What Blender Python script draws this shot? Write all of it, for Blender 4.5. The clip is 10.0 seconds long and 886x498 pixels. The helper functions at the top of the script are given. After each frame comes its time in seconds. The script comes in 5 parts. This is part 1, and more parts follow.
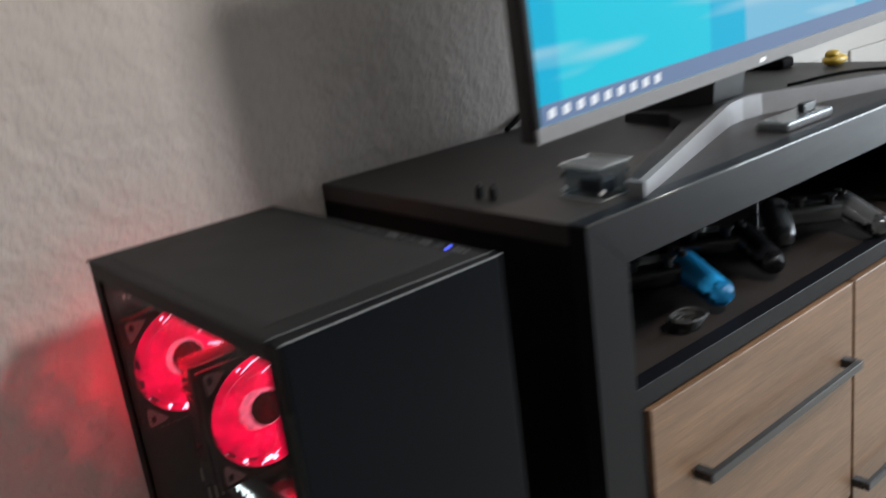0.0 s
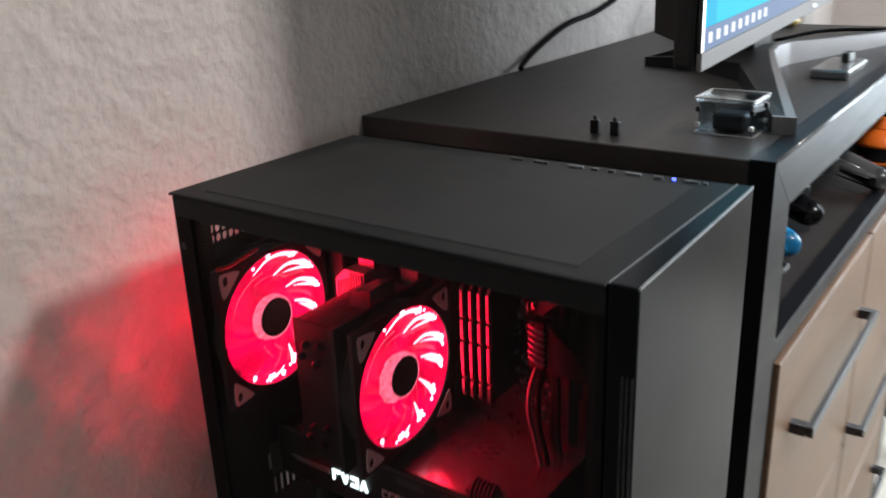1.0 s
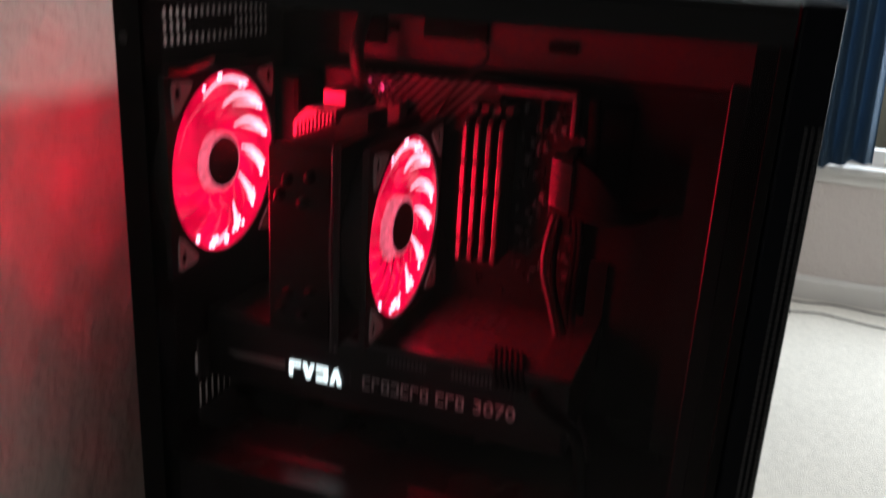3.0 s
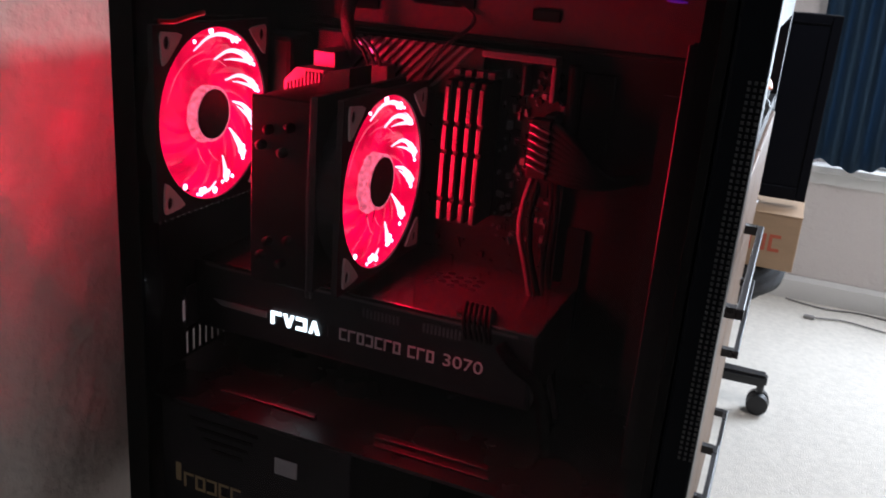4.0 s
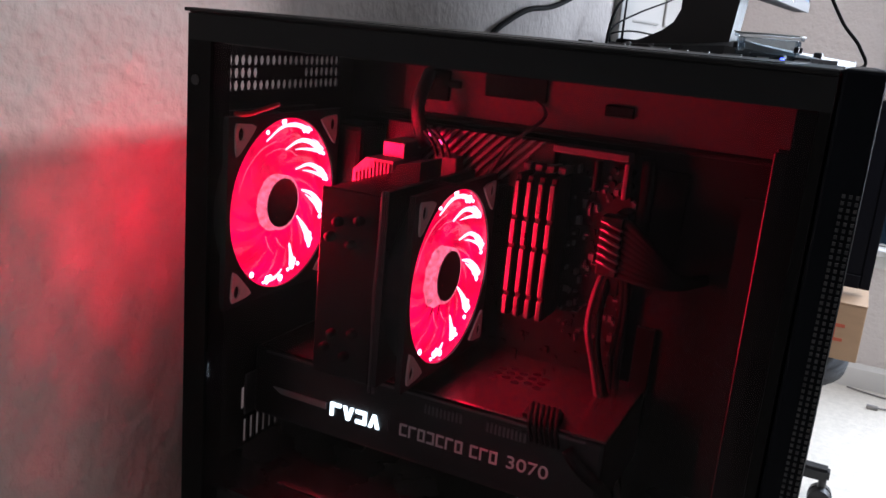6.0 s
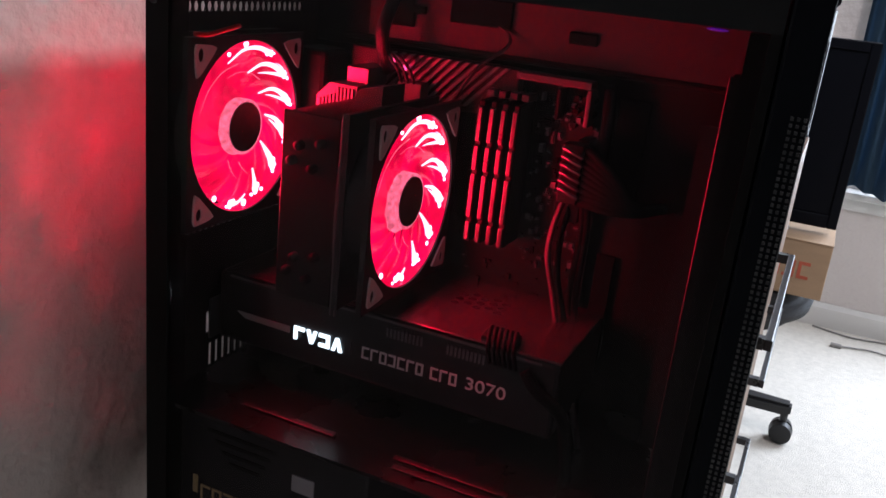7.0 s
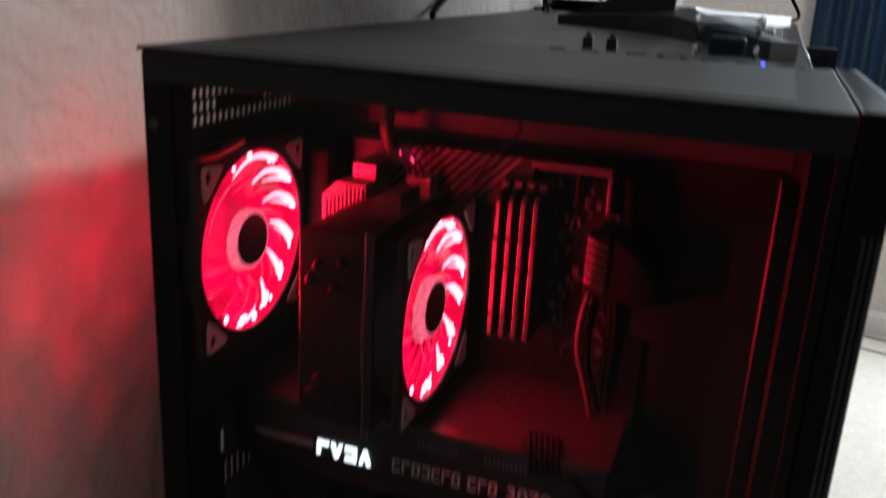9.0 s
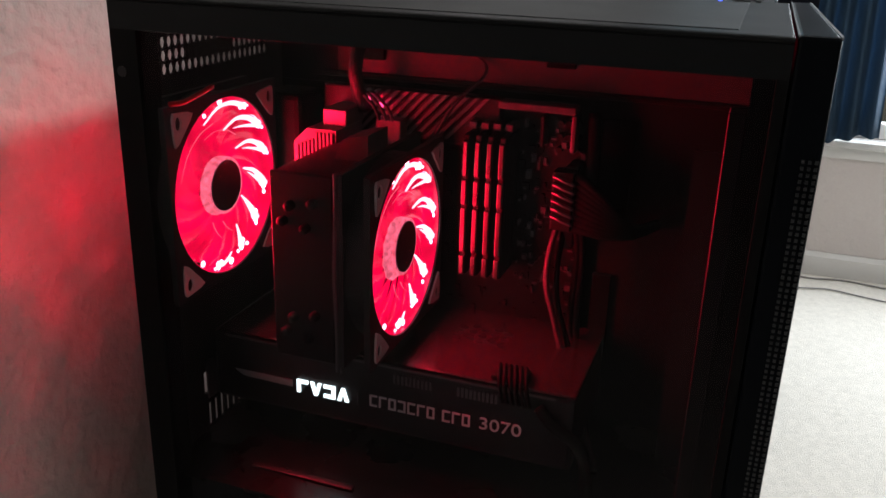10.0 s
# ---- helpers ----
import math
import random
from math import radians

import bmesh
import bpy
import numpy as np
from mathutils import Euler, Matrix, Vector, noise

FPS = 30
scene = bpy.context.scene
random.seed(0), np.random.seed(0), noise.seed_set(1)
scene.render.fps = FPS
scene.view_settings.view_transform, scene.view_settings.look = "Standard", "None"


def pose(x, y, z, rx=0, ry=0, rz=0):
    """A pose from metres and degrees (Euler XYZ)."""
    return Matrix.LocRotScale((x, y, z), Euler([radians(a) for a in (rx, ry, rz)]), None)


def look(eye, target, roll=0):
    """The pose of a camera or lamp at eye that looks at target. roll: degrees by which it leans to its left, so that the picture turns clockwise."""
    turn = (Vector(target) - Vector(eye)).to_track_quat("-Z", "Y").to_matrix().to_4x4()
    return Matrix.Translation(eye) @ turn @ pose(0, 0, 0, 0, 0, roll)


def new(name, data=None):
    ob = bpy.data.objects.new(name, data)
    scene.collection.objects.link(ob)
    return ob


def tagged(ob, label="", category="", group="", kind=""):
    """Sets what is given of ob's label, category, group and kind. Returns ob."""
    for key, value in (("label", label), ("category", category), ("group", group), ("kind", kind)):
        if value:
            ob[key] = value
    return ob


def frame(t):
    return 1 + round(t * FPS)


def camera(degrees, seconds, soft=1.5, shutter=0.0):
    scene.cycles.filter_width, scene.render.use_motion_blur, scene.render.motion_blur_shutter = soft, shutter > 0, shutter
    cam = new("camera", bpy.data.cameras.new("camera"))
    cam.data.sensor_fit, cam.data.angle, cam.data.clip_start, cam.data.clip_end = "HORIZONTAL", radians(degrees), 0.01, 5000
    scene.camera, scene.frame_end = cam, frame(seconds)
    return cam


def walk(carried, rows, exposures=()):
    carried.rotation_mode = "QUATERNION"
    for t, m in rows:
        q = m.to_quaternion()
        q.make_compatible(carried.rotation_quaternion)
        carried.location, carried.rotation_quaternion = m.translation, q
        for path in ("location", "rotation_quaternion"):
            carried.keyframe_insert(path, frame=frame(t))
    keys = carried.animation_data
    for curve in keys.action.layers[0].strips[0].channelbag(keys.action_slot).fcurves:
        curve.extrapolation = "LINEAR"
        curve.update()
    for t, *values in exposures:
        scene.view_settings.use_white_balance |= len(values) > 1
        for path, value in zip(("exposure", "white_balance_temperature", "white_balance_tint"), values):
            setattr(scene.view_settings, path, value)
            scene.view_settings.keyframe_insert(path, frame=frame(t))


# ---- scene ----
cam = camera(53.9, 10.0, 1.5, 0.75)
PATH = [
    (0.0, (-0.2370, -0.8550, 1.2200), (0.3546, -0.1033, 0.9284), -7.60),
    (0.3, (-0.3064, -0.7219, 1.1760), (0.3485, -0.0278, 0.8773), -5.59),
    (0.5, (-0.3240, -0.6400, 1.1860), (0.3611, 0.0146, 0.8664), -4.60),
    (0.7, (-0.3331, -0.5720, 1.1868), (0.3832, 0.0407, 0.8529), -3.73),
    (1.0, (-0.3850, -0.5280, 1.1840), (0.3723, 0.0252, 0.8369), -2.30),
    (1.2, (-0.4131, -0.5170, 1.1817), (0.3739, -0.0056, 0.8365), -1.72),
    (1.5, (-0.4080, -0.4870, 1.1620), (0.4285, -0.0370, 0.8495), -0.10),
    (1.8, (-0.3854, -0.4161, 1.1435), (0.4812, 0.0053, 0.8761), 1.16),
    (2.0, (-0.3710, -0.3810, 1.1270), (0.5148, 0.0119, 0.8801), 1.90),
    (2.2, (-0.3600, -0.3420, 1.1190), (0.5424, 0.0115, 0.8725), 2.00),
    (2.5, (-0.3590, -0.3270, 1.0850), (0.5534, -0.0030, 0.8350), 1.40),
    (2.7, (-0.3784, -0.3372, 1.0510), (0.5285, -0.0122, 0.7827), 1.90),
    (3.0, (-0.4050, -0.3370, 1.0190), (0.4917, -0.0316, 0.6986), 3.20),
    (3.2, (-0.4130, -0.3520, 1.0040), (0.4760, -0.0440, 0.6650), 4.00),
    (4.3, (-0.4152, -0.3852, 0.9954), (0.4652, -0.0208, 0.6918), 4.33),
    (4.5, (-0.4190, -0.3870, 0.9900), (0.4604, -0.0075, 0.7025), 3.90),
    (5.0, (-0.4130, -0.3760, 1.0060), (0.4637, 0.0261, 0.7419), 4.10),
    (5.2, (-0.4100, -0.3740, 1.0070), (0.4654, 0.0434, 0.7630), 4.40),
    (6.3, (-0.4060, -0.3620, 1.0120), (0.4720, 0.0350, 0.7445), 6.00),
    (6.5, (-0.4080, -0.3700, 1.0040), (0.4697, 0.0121, 0.7149), 6.50),
    (7.0, (-0.4080, -0.3770, 1.0040), (0.4671, -0.0075, 0.6915), 6.30),
    (7.5, (-0.4010, -0.3800, 1.0070), (0.4710, -0.0130, 0.6830), 6.10),
    (8.0, (-0.3970, -0.3640, 1.0150), (0.4800, -0.0060, 0.6945), 6.00),
    (8.2, (-0.3950, -0.3575, 1.0325), (0.4882, -0.0060, 0.7222), 5.72),
    (8.5, (-0.3530, -0.3370, 1.0530), (0.5535, -0.0220, 0.7720), 3.90),
    (8.7, (-0.3583, -0.3245, 1.0639), (0.5547, -0.0095, 0.8047), 3.37),
    (9.0, (-0.3870, -0.3140, 1.0540), (0.5097, 0.0059, 0.7481), 3.10),
    (9.2, (-0.4049, -0.3124, 1.0406), (0.4937, -0.0125, 0.7205), 2.78),
    (9.5, (-0.3960, -0.3310, 1.0400), (0.4914, -0.0245, 0.6955), 1.80),
    (10.0, (-0.3990, -0.3370, 1.0460), (0.4865, -0.0275, 0.6995), 1.70),
]
walk(cam, [(t, look(eye, target, roll)) for t, eye, target, roll in PATH],
     [(0.0, 0.1, 6500, 10), (0.5, 0.3, 6500, 10), (1.0, 0.38, 6500, 10), (1.5, 0.1, 6500, 10), (2.0, 0.05, 6500, 11), (2.5, 0.25, 6350, 13), (3.0, -0.15, 6500, 10),
      (4.3, 0.16, 6100, 16), (5.0, 0.3, 6100, 16), (6.5, 0.38, 6100, 16), (7.0, 0.2, 6100, 16), (8.1, 0.17, 6100, 16), (8.5, 0.35, 6250, 14), (8.75, 0.25, 6400, 12), (9.0, -0.02, 6500, 11), (10.0, 0.02, 6500, 11)])

# ---- light ----
world = bpy.data.worlds.new("sky")
scene.world = world
world.use_nodes = True
wn = world.node_tree.nodes
sky = wn.new("ShaderNodeTexSky")
sky.sky_type, sky.sun_disc = "NISHITA", False
sky.sun_elevation, sky.sun_rotation = radians(40), radians(200)
world.node_tree.links.new(sky.outputs[0], wn["Background"].inputs[0])
wn["Background"].inputs[1].default_value = 0.12


def area_lamp(name, eye, target, w, h, watts, colour):
    data = bpy.data.lights.new(name, "AREA")
    data.shape, data.size, data.size_y, data.energy, data.color = "RECTANGLE", w, h, watts, colour
    ob = new(name, data)
    ob.matrix_world = look(eye, target)
    return ob


RED = (1.0, 0.004, 0.032)
area_lamp("window_daylight", (2.58, -1.32, 1.2), (0.6, -0.85, 0.45), 1.10, 1.45, 64, (0.84, 0.93, 1.0))
lamp_data = bpy.data.lights.new("ceiling_lamp", "SPOT")
lamp_data.energy, lamp_data.spot_size, lamp_data.spot_blend, lamp_data.shadow_soft_size, lamp_data.color = 47, radians(174), 0.15, 0.085, (1.0, 0.945, 0.91)
new("ceiling_lamp", lamp_data).matrix_world = look((0.64, -0.98, 1.9), (0.62, -0.9, 0.0))


def fan_lamp(x, y, z, watts):
    """The light that a lit fan throws forward."""
    lamp = area_lamp("fan_glow", (x, y, z), (x, y - 1, z), 0.10, 0.10, watts, RED)
    lamp.data.shape = "DISK"


fan_lamp(0.0655, -0.0300, 0.8855, 1.9)
fan_lamp(0.0855, -0.1475, 0.8543, 1.4)
# the rear fan also shines out of the back of the case: a wide glow, and the sharper light of one LED
area_lamp("rear_fan_wide_glow", (0.0655, -0.0118, 0.8855), (0.05, 1, 0.80), 0.09, 0.09, 0.19, RED).data.shape = "DISK"
for eye, aim, watts in (((0.082, -0.0125, 0.872), (0.0, 0.102, 0.83), 0.38), ((0.040, -0.0125, 0.858), (-0.16, 0.102, 0.74), 0.55)):
    data = bpy.data.lights.new("rear_fan_glow", "SPOT")
    data.energy, data.spot_size, data.spot_blend, data.shadow_soft_size, data.color = watts, radians(165), 1.0, 0.0015, RED
    new("rear_fan_glow", data).matrix_world = look(eye, aim)

# ---- materials ----


def material(name, colour, rough=0.5, metal=0.0, vary=0.15, scale=40.0, bump=0.0, fine=300.0, spec=0.5, stretch=(1, 1, 1), lumps=0.0):
    m = bpy.data.materials.new(name)
    m.use_nodes = True
    t = m.node_tree
    n, link = t.nodes, t.links.new
    b = n["Principled BSDF"]
    b.inputs["Roughness"].default_value, b.inputs["Metallic"].default_value = rough, metal
    b.inputs["Specular IOR Level"].default_value = spec
    co, mp = n.new("ShaderNodeTexCoord"), n.new("ShaderNodeMapping")
    mp.inputs["Scale"].default_value = stretch
    link(co.outputs["Object"], mp.inputs["Vector"])
    big, small = n.new("ShaderNodeTexNoise"), n.new("ShaderNodeTexNoise")
    big.inputs["Scale"].default_value, big.inputs["Detail"].default_value = scale, 5
    small.inputs["Scale"].default_value, small.inputs["Detail"].default_value = fine, 3
    link(mp.outputs[0], big.inputs["Vector"])
    link(mp.outputs[0], small.inputs["Vector"])
    mix = n.new("ShaderNodeMix")
    mix.data_type = "FLOAT"
    mix.inputs[0].default_value = 0.4
    link(big.outputs[0], mix.inputs[2])
    link(small.outputs[0], mix.inputs[3])
    ramp = n.new("ShaderNodeValToRGB")
    lo, hi = [max(0.0, c * (1 - vary)) for c in colour], [min(1.0, c * (1 + vary)) for c in colour]
    ramp.color_ramp.elements[0].position, ramp.color_ramp.elements[1].position = 0.3, 0.7
    ramp.color_ramp.elements[0].color, ramp.color_ramp.elements[1].color = (*lo, 1), (*hi, 1)
    link(mix.outputs[0], ramp.inputs[0])
    link(ramp.outputs[0], b.inputs["Base Color"])
    rr = n.new("ShaderNodeMapRange")
    rr.inputs[3].default_value, rr.inputs[4].default_value = max(0.02, rough - 0.08), min(1.0, rough + 0.08)
    link(big.outputs[0], rr.inputs[0])
    link(rr.outputs[0], b.inputs["Roughness"])
    if bump:
        bp = n.new("ShaderNodeBump")
        bp.inputs["Strength"].default_value, bp.inputs["Distance"].default_value = bump, 0.002
        link(small.outputs[0], bp.inputs["Height"])
        link(bp.outputs[0], b.inputs["Normal"])
        if lumps:
            wavy, low = n.new("ShaderNodeTexNoise"), n.new("ShaderNodeBump")
            wavy.inputs["Scale"].default_value, wavy.inputs["Detail"].default_value = 38, 2
            low.inputs["Strength"].default_value, low.inputs["Distance"].default_value = lumps, 0.010
            link(mp.outputs[0], wavy.inputs["Vector"])
            link(wavy.outputs[0], low.inputs["Height"])
            link(low.outputs[0], bp.inputs["Normal"])
    return m


def glow(name, colour, strength, base=(0.1, 0.1, 0.1), rough=0.3, alpha_mix=0.0, spec=0.5):
    m = bpy.data.materials.new(name)
    m.use_nodes = True
    t = m.node_tree
    b = t.nodes["Principled BSDF"]
    b.inputs["Base Color"].default_value = (*base, 1)
    b.inputs["Roughness"].default_value = rough
    b.inputs["Specular IOR Level"].default_value = spec
    b.inputs["Emission Color"].default_value = (*colour, 1)
    b.inputs["Emission Strength"].default_value = strength
    if alpha_mix:
        tr, mx = t.nodes.new("ShaderNodeBsdfTransparent"), t.nodes.new("ShaderNodeMixShader")
        tr.inputs[0].default_value = (1.0, 0.25, 0.25, 1)
        mx.inputs[0].default_value = alpha_mix
        out = t.nodes["Material Output"]
        t.links.new(b.outputs[0], mx.inputs[1])
        t.links.new(tr.outputs[0], mx.inputs[2])
        t.links.new(mx.outputs[0], out.inputs[0])
    return m


def clear(name, tint, rough=0.02, gloss=1.0):
    m = bpy.data.materials.new(name)
    m.use_nodes = True
    t = m.node_tree
    t.nodes.remove(t.nodes["Principled BSDF"])
    tr, gl = t.nodes.new("ShaderNodeBsdfTransparent"), t.nodes.new("ShaderNodeBsdfGlossy")
    fr, mx = t.nodes.new("ShaderNodeLayerWeight"), t.nodes.new("ShaderNodeMixShader")
    pw, ml = t.nodes.new("ShaderNodeMath"), t.nodes.new("ShaderNodeMath")
    pw.operation, ml.operation = "POWER", "MULTIPLY_ADD"
    pw.inputs[1].default_value, ml.inputs[1].default_value, ml.inputs[2].default_value = 4.5, 0.9, 0.02
    tr.inputs[0].default_value, gl.inputs["Roughness"].default_value = (*tint, 1), rough
    gl.inputs[0].default_value = (gloss, gloss, gloss, 1)
    fr.inputs[0].default_value = 0.5
    t.links.new(fr.outputs["Facing"], pw.inputs[0])
    t.links.new(pw.outputs[0], ml.inputs[0])
    t.links.new(ml.outputs[0], mx.inputs[0])
    t.links.new(tr.outputs[0], mx.inputs[1])
    t.links.new(gl.outputs[0], mx.inputs[2])
    t.links.new(mx.outputs[0], t.nodes["Material Output"].inputs[0])
    return m


WALL = material("wall_paint", (0.605, 0.555, 0.530), 0.85, vary=0.03, scale=3, bump=0.9, fine=125, spec=0.2, lumps=0.5)
CEIL = material("ceiling_paint", (0.74, 0.73, 0.71), 0.9, vary=0.03, scale=3, bump=0.5, fine=150)
WHITE = material("white_trim_paint", (0.64, 0.63, 0.61), 0.45, vary=0.04, scale=8)
CARPET = material("beige_carpet", (0.66, 0.625, 0.56), 0.95, vary=0.12, scale=60, bump=1.0, fine=300, spec=0.1)
CASE = material("black_powder_coat", (0.0065, 0.0075, 0.0082), 0.5, vary=0.12, scale=12, bump=0.05, fine=400, spec=0.18)
TOPMESH = material("black_filter_mesh", (0.0075, 0.0083, 0.009), 0.6, vary=0.15, scale=14, bump=0.06, fine=500, spec=0.35)
PANEL = material("dark_grey_front_plastic", (0.0036, 0.0047, 0.0067), 0.32, vary=0.1, scale=6, bump=0.01, fine=300, spec=0.06)
INNER = material("black_steel", (0.0075, 0.0075, 0.0077), 0.45, vary=0.2, scale=25, bump=0.03, fine=300, spec=0.2)
TRAY = material("dark_grey_steel", (0.0065, 0.0063, 0.0063), 0.5, vary=0.2, scale=14, fine=200, spec=0.12)
FOOT = material("grey_foot_metal", (0.26, 0.26, 0.27), 0.45, 0.4, vary=0.08, scale=40)
PCB = material("black_circuit_board", (0.0035, 0.0035, 0.004), 0.45, vary=0.5, scale=120, bump=0.1, fine=300, spec=0.12)
SINK = material("dark_brushed_aluminium", (0.12, 0.12, 0.125), 0.35, 0.8, vary=0.2, scale=30, fine=500)
LIGHTSINK = material("silver_aluminium", (0.55, 0.55, 0.56), 0.32, 0.85, vary=0.1, scale=40)
FIN = material("black_nickel_fin", (0.007, 0.007, 0.0074), 0.6, vary=0.15, scale=20, spec=0.12)
RUBBER = material("grey_rubber", (0.8, 0.77, 0.76), 0.7, vary=0.1, scale=60)
BLACK = material("black_plastic", (0.007, 0.007, 0.008), 0.42, vary=0.2, scale=50, bump=0.03, fine=300, spec=0.4)
GLOSSBLACK = material("glossy_black_plastic", (0.010, 0.010, 0.012), 0.14, vary=0.2, scale=20)
CABLE = material("black_cable_sleeve", (0.02, 0.02, 0.02), 0.5, vary=0.3, scale=200, bump=0.4, fine=1400)
GREYPRINT = material("grey_print", (0.8, 0.8, 0.81), 0.5, vary=0.08)
GOLDPRINT = material("gold_print", (0.55, 0.42, 0.2), 0.5, vary=0.1)
STICKER = material("white_sticker", (0.5, 0.5, 0.5), 0.6, vary=0.1, scale=90)
DRESSTOP = material("dark_espresso_woodgrain", (0.024, 0.020, 0.018), 0.5, vary=0.3, scale=30, bump=0.25, fine=160, stretch=(0.25, 5, 5))
DRESSFRAME = material("charcoal_laminate", (0.0055, 0.006, 0.008), 0.42, vary=0.15, scale=25, bump=0.1, fine=400, spec=0.14, stretch=(0.3, 4, 4))
DRESSIN = material("dark_brown_laminate", (0.024, 0.019, 0.017), 0.5, vary=0.25, scale=30, stretch=(0.4, 4, 4))
OAK = material("light_oak_veneer", (0.175, 0.100, 0.056), 0.45, vary=0.34, scale=9, bump=0.2, fine=60, stretch=(0.5, 3, 7))
# grey of ports and buttons, and of the glints painted on the panel's edges
EDGE = material("edge_glint_and_port_grey", (0.22, 0.23, 0.24), 0.38, 0.5, vary=0.3, scale=200)
SIDEBLACK = material("black_laminate", (0.0035, 0.0035, 0.0036), 0.55, vary=0.2, scale=20, spec=0.09)
DOTS = material("dark_perforated_metal", (0.05, 0.052, 0.054), 0.4, 0.5, vary=0.3, scale=300)
SHROUD = material("satin_black_shroud", (0.004, 0.004, 0.0045), 0.27, vary=0.2, scale=18, bump=0.04, fine=60, spec=0.34)
SILVER = material("brushed_silver", (0.6, 0.6, 0.6), 0.3, 0.8, vary=0.06, scale=60)
HANDLE = material("black_metal_handle", (0.025, 0.025, 0.027), 0.3, 0.3, vary=0.1, scale=60)
SCREENBACK = material("black_monitor_plastic", (0.007, 0.007, 0.008), 0.5, vary=0.15, scale=30, bump=0.1, fine=900)
SCREENOFF = material("dark_screen", (0.003, 0.0035, 0.006), 0.4, vary=0.1, scale=10, spec=0.12)
CORD = material("black_rubber_cord", (0.003, 0.003, 0.0033), 0.7, vary=0.2, scale=120, spec=0.05)
BLUE = material("bright_blue_plastic", (0.02, 0.28, 0.6), 0.25, vary=0.1, scale=30)
ORANGE = material("orange_plastic", (0.8, 0.16, 0.02), 0.35, vary=0.12, scale=30)
PLATE = material("dark_anodised_plate", (0.062, 0.062, 0.062), 0.22, 0.75, vary=0.3, scale=18, bump=0.05, fine=160)
HEATBLOCK = material("satin_grey_aluminium", (0.18, 0.17, 0.17), 0.6, 0.0, vary=0.12, scale=40, spec=0.2)
SLEEVE = material("matt_black_sleeve", (0.0018, 0.0018, 0.0018), 0.9, vary=0.3, scale=200, spec=0.05)
SPREAD = material("polished_heat_spreader", (0.046, 0.043, 0.043), 0.30, 0.8, vary=0.6, scale=60)
GUNMETAL = material("gunmetal_plastic", (0.12, 0.125, 0.13), 0.2, 0.3, vary=0.15, scale=30)
CARD = material("brown_cardboard", (0.42, 0.28, 0.17), 0.8, vary=0.1, scale=14, bump=0.2, fine=220, stretch=(1, 1, 6))
REDPRINT = material("red_print", (0.5, 0.11, 0.06), 0.7, vary=0.1)
CLOTH = material("navy_curtain_cloth", (0.030, 0.072, 0.125), 0.85, vary=0.2, scale=30, bump=0.4, fine=900, stretch=(1, 1, 0.2))
FABRIC = material("black_seat_fabric", (0.012, 0.012, 0.013), 0.85, vary=0.2, scale=60, bump=0.5, fine=900)
WOOD = material("brown_table_wood", (0.25, 0.14, 0.07), 0.5, vary=0.3, scale=12, stretch=(0.4, 4, 4))
PAPER = material("white_plastic", (0.75, 0.76, 0.76), 0.35, vary=0.05)
TINT = clear("tinted_glass", (0.80, 0.79, 0.81), 0.01, 0.35)
DOORPAINT = material("off_white_door_paint", (0.42, 0.405, 0.385), 0.55, vary=0.06, scale=6, spec=0.3)
GLASS = clear("window_glass", (0.95, 0.97, 0.97))
ACRYL = clear("clear_acrylic", (0.80, 0.84, 0.86), 0.08)
# blades, rims and hub rings glow themselves, standing in for LED light in clear plastic
BLADE = glow("red_lit_blade", (1.0, 0.0005, 0.062), 3.2, (0.10, 0.004, 0.008), 0.25, 0.15)
STREAK = glow("blade_light_streak", (1.0, 0.42, 0.52), 4.2, (0.5, 0.1, 0.1), 0.2)
SPARK = glow("led_spot_glow", (1.0, 0.45, 0.58), 7.5, (0.8, 0.3, 0.3), 0.2)
RING = glow("lit_hub_glow", (1.0, 0.20, 0.32), 1.0, (0.6, 0.1, 0.1), 0.3, 0.15)
LOGO = glow("white_backlit_logo", (0.8, 1.0, 0.99), 3.6)
BLUELED = glow("blue_led", (0.06, 0.10, 1.0), 4.0)
DIMBLUE = glow("dim_blue_led", (0.01, 0.01, 1.0), 0.2)
REDLED = glow("red_led", (1.0, 0.06, 0.25), 5.0)


